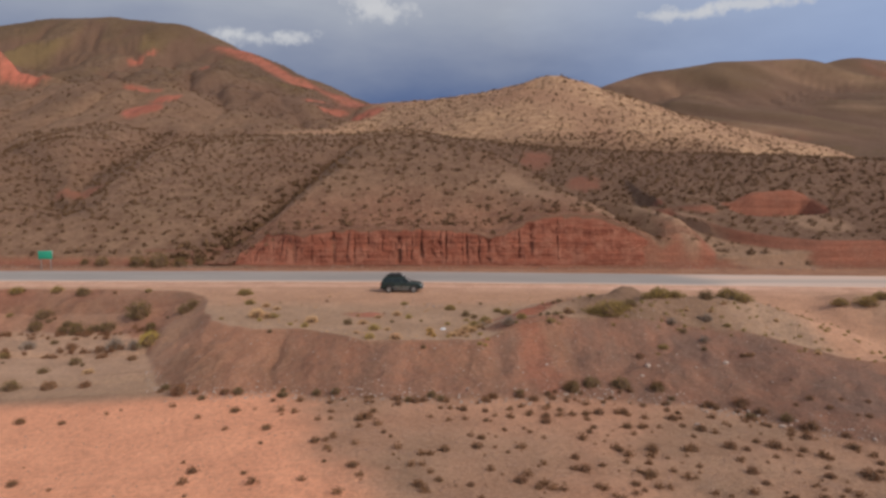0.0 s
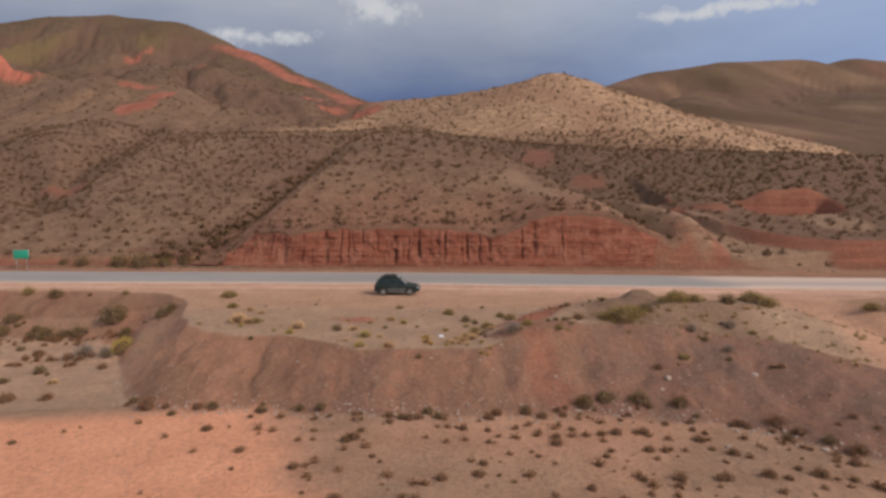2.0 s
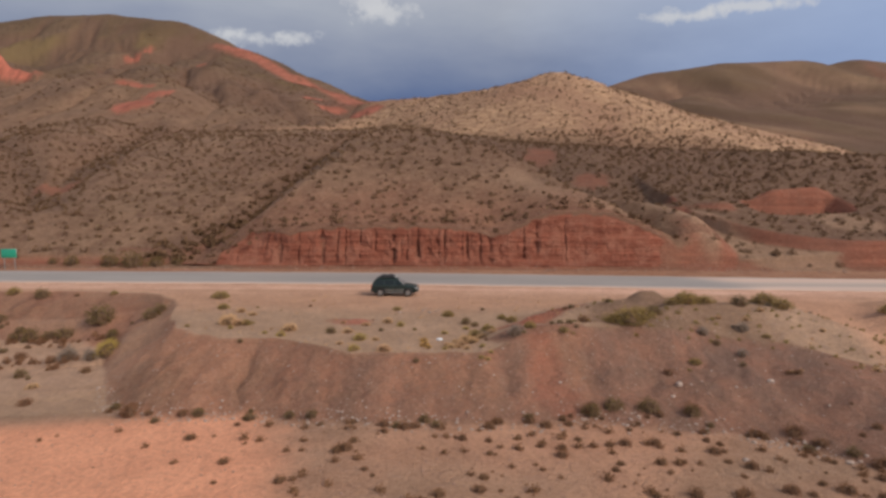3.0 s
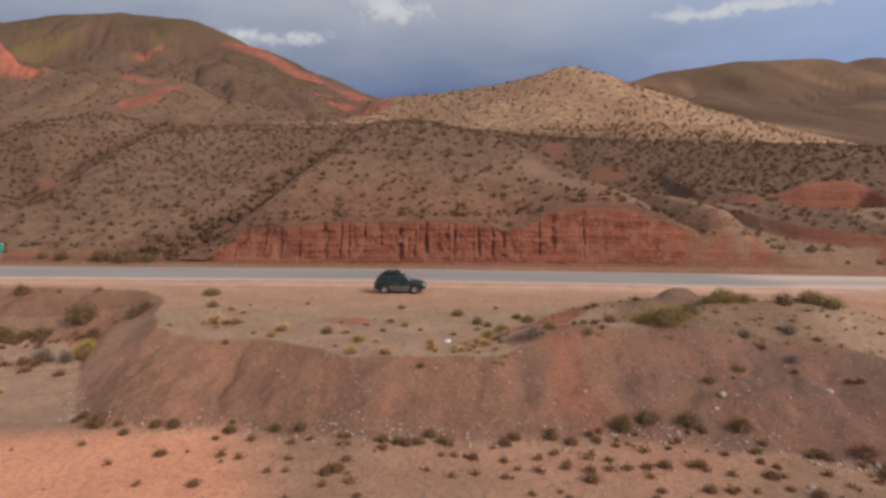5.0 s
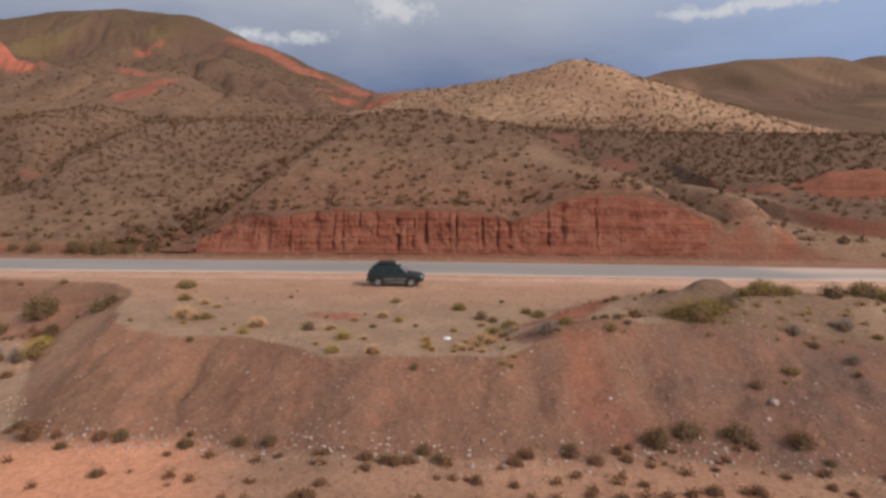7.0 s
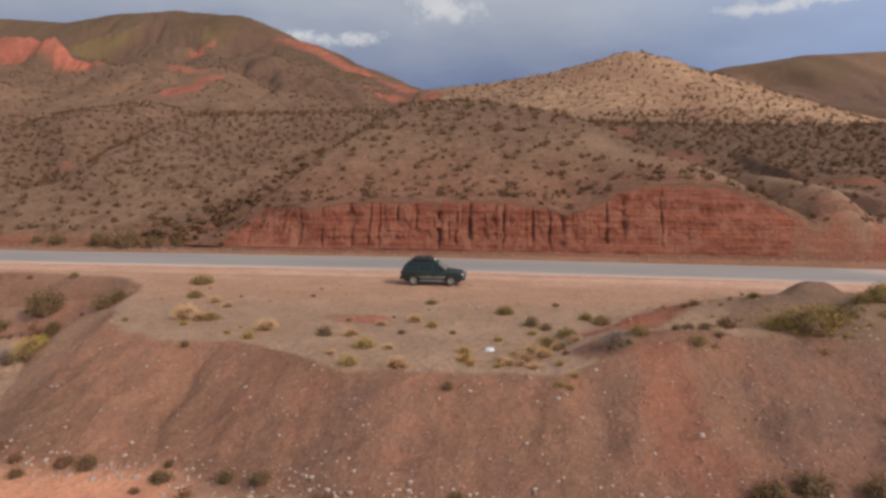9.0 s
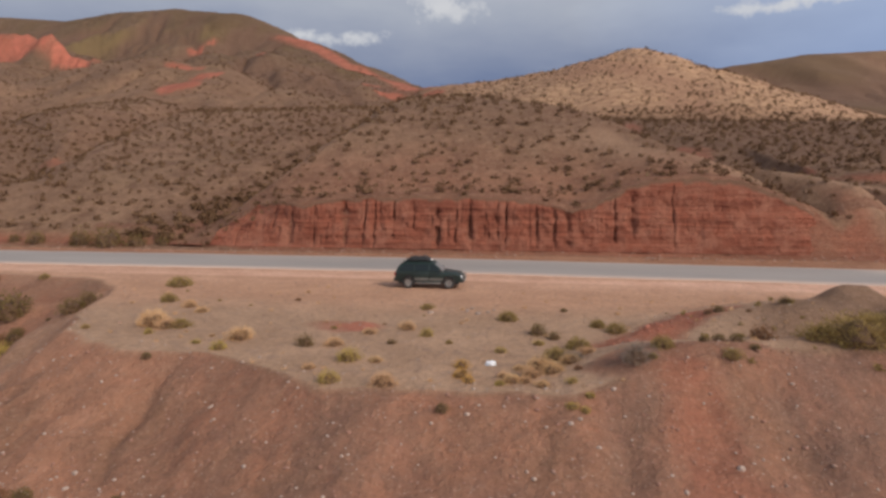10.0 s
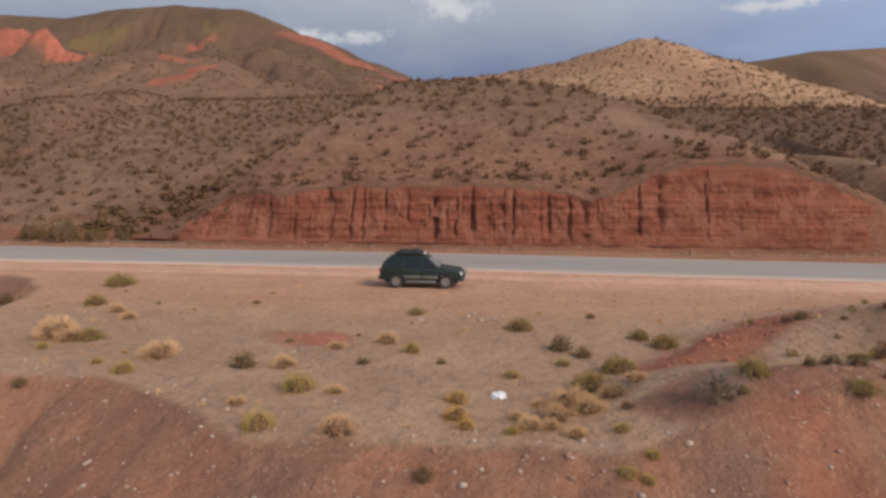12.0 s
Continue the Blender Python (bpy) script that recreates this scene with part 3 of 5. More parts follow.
def build_ground():
    ys = steps((-2500, -50, 120, 20), (-50, 20, 14, 1.0), (20, 30, 1.0, 0.3), (30, 66, 0.22, 0.22), (66, 82.8, 0.3, 0.3), (82.8, 90, 0.12, 0.14),
               (90, 130, 0.3, 0.9), (130, 330, 1.0, 2.6), (330, 1000, 3, 9), (1000, 2000, 11, 20), (2000, 4200, 60, 200))
    u = np.linspace(-1, 1, 761)
    u = np.sign(u) * (0.86 * np.abs(u) + 0.14 * np.abs(u) ** 3 + 4.0 * np.clip(np.abs(u) - 0.94, 0, 1))
    half = 34 + 0.66 * np.clip(ys, 0, None) + 0.35 * np.clip(-ys, 0, None)
    x = half[:, None] * u[None, :]
    y = np.repeat(ys[:, None], len(u), 1)
    z, masks = terrain(x, y, True)
    co = np.stack([x, y, z], -1).reshape(-1, 3)
    r, c = len(ys), len(u)
    i = (np.arange(r - 1)[:, None] * c + np.arange(c - 1)[None, :]).ravel()
    quads = np.stack([i, i + 1, i + c + 1, i + c], 1)
    me = bpy.data.meshes.new("ground")
    me.vertices.add(len(co))
    me.vertices.foreach_set("co", co.ravel())
    me.loops.add(quads.size)
    me.loops.foreach_set("vertex_index", quads.ravel())
    me.polygons.add(len(quads))
    me.polygons.foreach_set("loop_start", np.arange(0, quads.size, 4))
    me.polygons.foreach_set("use_smooth", np.ones(len(quads), bool))
    me.update()
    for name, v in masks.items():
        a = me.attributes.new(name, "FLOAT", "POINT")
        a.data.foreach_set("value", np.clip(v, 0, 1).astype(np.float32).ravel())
    me.materials.append(GROUND)
    ob = new("ground", me)
    return tagged(ob, "dry reddish-brown desert ground rising into shrubby eroded hills", "ground", kind="structure")


build_ground()


def red_bed_material():
    m, nt, b = material("red_beds")
    c = objcoord(nt)
    layer = tex(nt, "ShaderNodeTexNoise", c, 1.0, 6, 0.65, stretch=(0.07, 0.07, 2.4))
    mid = tex(nt, "ShaderNodeTexNoise", c, 0.6, 6, 0.65)
    fine = tex(nt, "ShaderNodeTexNoise", c, 4.0, 5, 0.7)
    col = mix(nt, ramp(nt, layer, 0.36, 0.64), (0.165, 0.050, 0.031), (0.365, 0.125, 0.077))
    col = mix(nt, ramp(nt, mid, 0.42, 0.66), col, (0.36, 0.152, 0.100))
    # darker streaks down the crevices, stronger where they are deeper
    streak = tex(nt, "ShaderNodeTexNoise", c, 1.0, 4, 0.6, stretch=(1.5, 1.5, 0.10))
    crevice_tint = maths(nt, "MULTIPLY", attr(nt, "crevice"), ramp(nt, streak, 0.36, 0.62))
    col = mix(nt, crevice_tint, col, (0.085, 0.034, 0.024))
    col = mix(nt, ramp(nt, tex(nt, "ShaderNodeTexNoise", c, 1.0, 5, 0.7, stretch=(2.2, 2.2, 0.22)), 0.55, 0.75, hi=(0.6, 0.6, 0.6, 1)), col, (0.17, 0.062, 0.042))
    col = mix(nt, ramp(nt, fine, 0.45, 0.85, hi=(0.5, 0.5, 0.5, 1)), col, (0.14, 0.052, 0.035))
    soil = maths(nt, "ADD", maths(nt, "MULTIPLY", attr(nt, "brow"), 1.2), maths(nt, "SUBTRACT", mid, 1.0))
    col = mix(nt, ramp(nt, soil, 0.22, 0.62), col, (0.20, 0.112, 0.074))
    nt.links.new(col, b.inputs["Base Color"])
    b.inputs["Roughness"].default_value = 0.95
    b.inputs["Specular IOR Level"].default_value = 0.15
    bump(nt, b, maths(nt, "ADD", fine, maths(nt, "ADD", layer, mid)), 1.0, 0.25)
    return m


def build_cut_face():
    """The fluted red face of the road cut, with run-off crevices and thin ledges."""
    xs = np.arange(-42, 33, 0.075)
    r = np.random.default_rng(12)
    runs = []                                   # each run-off crevice: place, width, depth, phase, foot and head
    for at, wide, deep in ((-25.1, 0.14, 0.25), (-22.7, 0.18, 0.35), (-20.8, 0.26, 0.45), (-18.4, 0.16, 0.3), (-15.45, 0.34, 0.65), (-13.6, 0.18, 0.4), (-12.6, 0.14, 0.4),
                           (-10.8, 0.22, 0.55), (-8.9, 0.14, 0.3), (-6.65, 0.34, 0.7), (-4.9, 0.16, 0.4), (-3.6, 0.26, 0.55), (-2.0, 0.14, 0.35), (-1.1, 0.2, 0.45), (-0.35, 0.2, 0.5),
                           (2.4, 0.3, 0.4), (4.1, 0.24, 0.45), (5.4, 0.45, 0.7), (9.4, 0.2, 0.5), (11.0, 0.34, 0.45), (14.6, 0.14, 0.3)):
        runs.append((at, wide, deep, r.uniform(0, 90), r.uniform(-0.3, 0.1), r.uniform(1.0, 1.35)))
    at = -41.0
    while at < 31:
        lobe = at > 8.5
        wide, deep = r.uniform(0.08, 0.22), r.uniform(0.06, 0.24) * (0.35 if lobe else 1)
        runs.append((at, wide, deep, r.uniform(0, 90), r.uniform(-0.3, 0.35), r.uniform(0.85, 1.35)))
        at += r.uniform(0.3, 1.5) * (1.6 if lobe else 1)

    def face_y(z, x):
        return CUT_FOOT + 1.45 + (z - 0.2) * (1 / 3.0 + 0.75 * smooth(-19, -27, x))

    top = np.full(len(xs), 3.0)
    for _ in range(8):
        top = hills(xs, face_y(top, xs))
    top = np.maximum(top + 0.42 * fbm(xs, xs * 0, 1.3, 5, 41, 0.7), 0.45)
    n, rows, cr, brow = 46, [], [], []
    for k in range(n + 1):
        v = k / n
        z = 0.35 + (top - 0.35) * v
        belly = np.sin(np.pi * np.clip(v * 1.05, 0, 1)) ** 0.5
        d = 0 * xs
        for cx, wide, deep, ph, lo, hi in runs:
            cxz = cx + 0.22 * fbm(xs * 0 + ph, z, 1.6, 3, 36)
            wz = wide * (0.35 + 1.5 * np.abs(fbm(xs * 0 + ph, z, 1.1, 2, 38)))
            dz = deep * smooth(lo, lo + 0.25, v) * smooth(hi, hi - 0.3, v) * smooth(-0.55, 0.1, fbm(xs * 0 + ph, z, 0.9, 2, 42))
            near = np.abs(xs - cxz) < 1.2
            d = np.where(near, np.maximum(d, dz * np.exp(-np.abs((xs - cxz) / wz) ** 1.5)), d)
        d = d * belly
        ledge = (0.10 + 0.10 * smooth(7, 10, xs)) * fbm(xs * 0.08, z, 0.75, 3, 37) + 0.42 * fbm(xs, z, 1.5, 5, 39, 0.65) + 0.25 * fbm(xs, z * 0.3, 5, 2, 40)
        sink = 1.4 * smooth(24, 30, xs) + 1.0 * smooth(-30, -38, xs)
        rows.append(np.stack([xs, face_y(z, xs) + d + ledge * belly + sink, z], 1))
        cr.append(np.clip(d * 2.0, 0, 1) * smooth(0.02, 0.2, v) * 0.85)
        brow.append(np.full(len(xs), float(smooth(0.80, 1.0, v))))
    yt = rows[-1][:, 1]
    for back in (0.25, 0.6, 1.1, 1.7):
        yy = yt + back
        rows.append(np.stack([xs, yy, hills(xs, yy) + 0.03 - 0.10 * (back > 1.5)], 1))
        cr.append(np.zeros(len(xs)))
        brow.append(np.ones(len(xs)))
    co = np.concatenate(rows)
    c = len(xs)
    i = (np.arange(len(rows) - 1)[:, None] * c + np.arange(c - 1)[None, :]).ravel()
    quads = np.stack([i, i + 1, i + c + 1, i + c], 1)
    me = bpy.data.meshes.new("road_cut")
    me.vertices.add(len(co))
    me.vertices.foreach_set("co", co.astype(np.float32).ravel())
    me.loops.add(quads.size)
    me.loops.foreach_set("vertex_index", quads.ravel())
    me.polygons.add(len(quads))
    me.polygons.foreach_set("loop_start", np.arange(0, quads.size, 4))
    me.polygons.foreach_set("use_smooth", np.ones(len(quads), bool))
    strip = np.zeros(len(quads), np.int32)
    strip[(n) * (c - 1):] = 1
    me.polygons.foreach_set("material_index", strip)
    me.update()
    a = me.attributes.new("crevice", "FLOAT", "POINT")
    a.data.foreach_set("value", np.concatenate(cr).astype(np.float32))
    for name, value in (("umber", 0.45), ("red", 0.25)):
        a = me.attributes.new(name, "FLOAT", "POINT")
        a.data.foreach_set("value", np.full(len(co), value, np.float32))
    a = me.attributes.new("brow", "FLOAT", "POINT")
    a.data.foreach_set("value", np.concatenate(brow).astype(np.float32))
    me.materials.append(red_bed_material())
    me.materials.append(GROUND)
    tagged(new("wall_road_cut", me), "fluted red earth cutting with dark streaks down its crevices", "cliff", kind="structure")


build_cut_face()


def build_road():
    """The asphalt slab, with a worn ragged edge."""
    xs = steps((-900, -90, 40, 2), (-90, 90, 0.5, 0.5), (90, 900, 2, 40))
    bm = bmesh.new()
    lay = bm.verts.layers.float.new("dust_sun")
    rows = []
    for x in xs:
        e0 = 0.22 * float(fbm(x, 3.0, 3, 3, 61))
        e1 = 0.18 * float(fbm(x, 9.0, 3, 3, 62))
        ring = []
        for yy, zz in ((ROAD_NEAR + e0, -0.08), (ROAD_NEAR + e0 + 0.08, 0.02), (ROAD_NEAR + 1.2, 0.04), (79.2, 0.09), (ROAD_FAR - 1.2, 0.04),
                       (ROAD_FAR + e1 - 0.08, 0.02), (ROAD_FAR + e1, -0.08)):
            v = bm.verts.new((x, yy + float(bend(x)), zz))
            # dust at the edges; east of x = 27 sunlight painted in the same colour
            v[lay] = min(1, 0.55 * (abs(yy - 79.2) > 3) + float(smooth(27, 33, x + (yy - 79) * 0.6)))
            ring.append(v)
        rows.append(ring)
    for a, b in zip(rows[:-1], rows[1:]):
        for k in range(6):
            bm.faces.new((a[k], b[k], b[k + 1], a[k + 1]))
    me = bpy.data.meshes.new("road")
    bm.to_mesh(me)
    bm.free()
    me.materials.append(ASPHALT)
    tagged(new("road", me), "dusty grey asphalt road with ragged worn edges", "road", kind="structure")


build_road()


# ---------------------------------------------------------------- sky backdrop
def backdrop_material():
    m, nt, b = material("stormy_sky")
    nt.nodes.remove(b)
    c = nt.nodes.new("ShaderNodeTexCoord").outputs["Object"]
    sep = nt.nodes.new("ShaderNodeSeparateXYZ")
    nt.links.new(c, sep.inputs[0])
    zz = sep.outputs[2]
    soft = tex(nt, "ShaderNodeTexNoise", c, 0.0011, 5, 0.55, stretch=(0.6, 0.6, 1.6))
    lump = tex(nt, "ShaderNodeTexNoise", c, 0.010, 8, 0.62)
    # storm blue above the ridges, paling upwards
    up = maths(nt, "ADD", maths(nt, "DIVIDE", zz, 1500.0), maths(nt, "MULTIPLY", maths(nt, "SUBTRACT", soft, 0.5), 0.55))
    col = ramp(nt, up, 0.25, 0.72, lo=(0.115, 0.165, 0.31, 1), hi=(0.42, 0.45, 0.52, 1))
    east = ramp(nt, maths(nt, "ADD", maths(nt, "DIVIDE", sep.outputs[0], 3600.0), maths(nt, "MULTIPLY", soft, 0.3)), 0.25, 0.75, hi=(0.75, 0.75, 0.75, 1))
    col = mix(nt, east, col, (0.36, 0.47, 0.72))
    # bright puffs of cumulus and thin streaks
    for px, pz, rx, rz in ((-400, 950, 190, 75), (-500, 1000, 170, 70), (-1130, 775, 230, 50), (-960, 795, 170, 48), (-1260, 800, 120, 38), (1260, 880, 240, 45), (1560, 905, 330, 42)):
        dx = maths(nt, "DIVIDE", maths(nt, "SUBTRACT", sep.outputs[0], px), rx)
        dz = maths(nt, "DIVIDE", maths(nt, "SUBTRACT", zz, pz), rz)
        d = maths(nt, "SQRT", maths(nt, "ADD", maths(nt, "MULTIPLY", dx, dx), maths(nt, "MULTIPLY", dz, dz)))
        edge = maths(nt, "ADD", d, maths(nt, "MULTIPLY", maths(nt, "SUBTRACT", lump, 0.5), 3.0))
        puff = ramp(nt, edge, 0.25, 1.15, lo=(0.8, 0.8, 0.8, 1), hi=(0, 0, 0, 1))
        col = mix(nt, puff, col, (0.62, 0.63, 0.66))
    e = nt.nodes.new("ShaderNodeEmission")
    nt.links.new(col, e.inputs[0])
    e.inputs[1].default_value = 0.68
    nt.links.new(e.outputs[0], nt.nodes["Material Output"].inputs[0])
    return m


def build_backdrop():
    bm = bmesh.new()
    n, rows = 48, []
    for k in range(n + 1):
        a = radians(-75 + 150 * k / n)
        rows.append([bm.verts.new((4000 * math.sin(a), 4000 * math.cos(a), z)) for z in (-200, 600, 1200, 2000, 3000)])
    for a, b in zip(rows[:-1], rows[1:]):
        for k in range(4):
            bm.faces.new((a[k], a[k + 1], b[k + 1], b[k]))
    me = bpy.data.meshes.new("backdrop")
    bm.to_mesh(me)
    bm.free()
    me.materials.append(backdrop_material())
    tagged(new("backdrop", me), "stormy blue-grey sky with white cumulus clouds", "sky", kind="structure")


build_backdrop()


# ---------------------------------------------------------------- part helper and plain materials
def part(name, bm, mat, parent, label="", bevel=0.0, sm=True):
    """Links a bmesh as one mesh object under a thing or a part."""
    me = bpy.data.meshes.new(name)
    bmesh.ops.recalc_face_normals(bm, faces=bm.faces)
    for f in bm.faces:
        f.smooth = sm
    bm.to_mesh(me)
    bm.free()
    me.materials.append(mat)
    ob = new(name, me)
    ob.parent = parent
    if bevel:
        mod = ob.modifiers.new("edge", "BEVEL")
        mod.width, mod.segments, mod.limit_method, mod.angle_limit = bevel, 2, "ANGLE", radians(35)
    if label:
        tagged(ob, label)
    return ob


def empty(name, loc, rz=0.0, scale=1.0):
    ob = new(name)
    ob.matrix_world = pose(*loc, 0, 0, rz) @ Matrix.Scale(scale, 4)
    return ob


def from_arrays(name, co, quads, mat, flat=False):
    me = bpy.data.meshes.new(name)
    co, quads = np.asarray(co, np.float32), np.asarray(quads)
    me.vertices.add(len(co))
    me.vertices.foreach_set("co", co.ravel())
    n = quads.shape[1]
    me.loops.add(quads.size)
    me.loops.foreach_set("vertex_index", quads.ravel())
    me.polygons.add(len(quads))
    me.polygons.foreach_set("loop_start", np.arange(0, quads.size, n))
    if not flat:
        me.polygons.foreach_set("use_smooth", np.ones(len(quads), bool))
    me.update()
    me.materials.append(mat)
    return me


def leaf_material(name, a, b, dry):
    m, nt, bs = material(name)
    info = nt.nodes.new("ShaderNodeObjectInfo").outputs["Random"]
    isl = nt.nodes.new("ShaderNodeNewGeometry").outputs["Random Per Island"]
    col = mix(nt, isl, a, b)
    col = mix(nt, maths(nt, "MULTIPLY", info, 0.5), col, dry)
    nt.links.new(col, bs.inputs["Base Color"])
    bs.inputs["Roughness"].default_value = 0.8
    bs.inputs["Specular IOR Level"].default_value = 0.2
    return m


def plain(name, col, rough=0.5, metal=0.0, vary=0.12, scale=6.0, coat=0.0):
    m, nt, b = material(name)
    n = tex(nt, "ShaderNodeTexNoise", objcoord(nt), scale, 4)
    dark = tuple(c * (1 - vary) for c in col)
    lite = tuple(min(1, c * (1 + vary)) for c in col)
    nt.links.new(mix(nt, n, dark, lite), b.inputs["Base Color"])
    b.inputs["Roughness"].default_value = rough
    b.inputs["Metallic"].default_value = metal
    b.inputs["Coat Weight"].default_value = coat
    return m


STEM = plain("dry_twig", (0.16, 0.115, 0.085), 0.9, vary=0.3)


# twig brown, darkened to stand in for shade inside the shrubs
HEART = plain("twig_shade", (0.125, 0.070, 0.040), 0.95, vary=0.4, scale=14)


# ---------------------------------------------------------------- shrubs
rng = np.random.default_rng(5)


def dome_leaves(n, w, h, leaf, upright, hollow=0.45, thin=1.0):
    """n small leaf blades in a squat dome of width w and height h; upright 0..1 turns them from scattered leaves to grass."""
    a = rng.uniform(0, 2 * np.pi, n)
    u = rng.uniform(0.02, 1, n)
    lump = 1 + 0.18 * np.sin(3 * a + rng.uniform(0, 6)) * np.sqrt(1 - u * u) + 0.15 * np.sin(5 * a + rng.uniform(0, 6))
    rad = rng.uniform(hollow, 1, n) ** 0.6 * lump
    d = np.stack([np.cos(a) * np.sqrt(1 - u * u), np.sin(a) * np.sqrt(1 - u * u), u], 1)
    p = d * rad[:, None] * np.array([w / 2, w / 2, h])
    ax = d * (0.4 + 0.6 * upright) + rng.normal(0, 0.75 * (1 - upright) + 0.18, (n, 3))
    ax[:, 2] = np.abs(ax[:, 2]) * 0.6 + 0.35 * upright
    ax /= np.linalg.norm(ax, axis=1)[:, None]
    sd = np.cross(ax, rng.normal(0, 1, (n, 3)))
    sd /= np.linalg.norm(sd, axis=1)[:, None]
    ln = (leaf * rng.uniform(0.7, 1.5, n))[:, None]
    wd = (thin * leaf * rng.uniform(0.3, 0.6, n) * (1 - 0.45 * upright))[:, None]
    base = p - ax * ln * (0.3 + 0.7 * upright)
    co = np.stack([base - sd * wd * 0.5, base + sd * wd * 0.5, p + ax * ln * 0.45 + sd * wd * 0.4, p + ax * ln * 0.45 - sd * wd * 0.4], 1)
    co[:, :, 2] = np.maximum(co[:, :, 2], -0.03)
    return co.reshape(-1, 3), np.arange(n * 4).reshape(-1, 4)


def stems_mesh(n, w, h):
    co, fa = [], []
    for k in range(n):
        a, lean = rng.uniform(0, 2 * np.pi), rng.uniform(0.15, 0.95)
        tip = np.array([math.cos(a) * lean * w / 2, math.sin(a) * lean * w / 2, h * rng.uniform(0.6, 1.0) * (1 - 0.4 * lean)])
        midp = tip * 0.5 + np.array([0, 0, 0.12 * h]) + rng.normal(0, 0.02, 3)
        r = 0.018 * w + 0.004
        for q, (c, rr) in enumerate(((np.array([0.05 * math.cos(a) * w, 0.05 * math.sin(a) * w, -0.05]), r), (midp, r * 0.6), (tip, r * 0.2))):
            for j in range(3):
                b = 2 * np.pi * j / 3
                co.append(c + rr * np.array([math.cos(b), math.sin(b), 0]))
        o = 9 * k
        for q in (0, 3):
            for j in range(3):
                fa.append((o + q + j, o + q + (j + 1) % 3, o + q + 3 + (j + 1) % 3, o + q + 3 + j))
    return from_arrays("stem", co, fa, STEM)


SHRUB_KINDS = {
    # name: (leaf material, width, height, leaves, leaf length, upright, stems, label)
    "olive": (leaf_material("olive_leaf", (0.20, 0.142, 0.046), (0.36, 0.25, 0.085), (0.42, 0.28, 0.13)), 1.0, 0.44, 2000, 0.055, 0.5, 9,
              "low olive-green desert shrub with dry straw tips on gravel"),
    "yellow": (leaf_material("yellow_leaf", (0.31, 0.225, 0.05), (0.50, 0.36, 0.09), (0.46, 0.31, 0.11)), 1.0, 0.50, 1500, 0.045, 0.4, 6,
               "rounded yellow-green cushion shrub on bare gravel"),
    "gold": (leaf_material("golden_leaf", (0.52, 0.285, 0.045), (0.68, 0.40, 0.09), (0.40, 0.22, 0.07)), 1.0, 0.56, 1400, 0.042, 0.4, 5,
             "golden-yellow rounded grass cushion beside a white bag"),
    "dark": (leaf_material("dark_leaf", (0.10, 0.070, 0.025), (0.19, 0.13, 0.046), (0.20, 0.125, 0.058)), 1.0, 0.56, 800, 0.055, 0.15, 8,
             "dense dark green desert bush with small leaves"),
    "pale": (leaf_material("straw_leaf", (0.54, 0.345, 0.17), (0.72, 0.48, 0.25), (0.52, 0.30, 0.19)), 1.0, 0.42, 1500, 0.07, 0.8, 5,
             "pale straw-coloured bunch grass tussock on gravel"),
    "grey": (leaf_material("grey_twigs", (0.19, 0.15, 0.12), (0.34, 0.27, 0.22), (0.20, 0.16, 0.13)), 1.0, 0.62, 1700, 0.08, 0.5, 22,
             "leafless grey tangled dry bush on the earth bank"),
    "brown": (leaf_material("brown_leaf", (0.155, 0.072, 0.040), (0.285, 0.140, 0.075), (0.24, 0.135, 0.062)), 1.0, 0.5, 650, 0.065, 0.35, 8,
              "small reddish-brown dry shrub on the sandy wash"),
}


def foliage_mesh(co, fa, cc, cf, mat):
    """Leaves and core as one mesh."""
    me = bpy.data.meshes.new("foliage")
    verts = [tuple(p) for p in co] + [tuple(p) for p in cc]
    o = len(co)
    faces = [tuple(int(i) for i in f) for f in fa] + [(int(f[0]) + o, int(f[1]) + o, int(f[2]) + o) for f in cf]
    me.from_pydata(verts, [], faces)
    me.materials.append(mat)
    me.materials.append(HEART)
    slots = np.zeros(len(faces), np.int32)
    slots[len(fa):] = 1
    me.polygons.foreach_set("material_index", slots)
    return me


def make_shrub(kind):
    mat, w, h, n, leaf, upright, stems, label = SHRUB_KINDS[kind]
    thin = {"grey": 0.2, "pale": 0.4, "olive": 0.55, "yellow": 0.7, "gold": 0.7}.get(kind, 1.0)
    ob = empty("shrub", (0, 0, 0))
    co, fa = dome_leaves(n, w, h, leaf, upright, thin=thin)
    # the dense heart of twigs, dark to paint the shade low in the shrub
    core = bmesh.new()
    bmesh.ops.create_icosphere(core, subdivisions=3, radius=1.0)
    core.verts.index_update()
    off = Vector(rng.uniform(-9, 9, 3))
    cc = []
    for v in core.verts:
        k = 0.80 + 0.42 * noise.noise(v.co * 1.7 + off) + 0.22 * noise.noise(v.co * 5 + off)
        k *= 0.78 if kind == "grey" else 0.92
        cc.append((v.co.x * k * w * 0.40, v.co.y * k * w * 0.40, max(-0.04, v.co.z * k * h * 0.82)))
    cf = np.array([[v.index for v in f.verts] for f in core.faces])
    core.free()
    cf = np.concatenate([cf, cf[:, 2:3]], 1)
    for name, me in (("foliage", foliage_mesh(co, fa, cc, cf, mat)), ("stem", stems_mesh(stems, w, h))):
        child = new(name, me)
        child.parent = ob
    return tagged(ob, label, "shrub", "desert shrubs", "")


SHRUB_PROTOS = {k: [make_shrub(k) for _ in range(3)] for k in SHRUB_KINDS}
USED, TURN = set(), {}


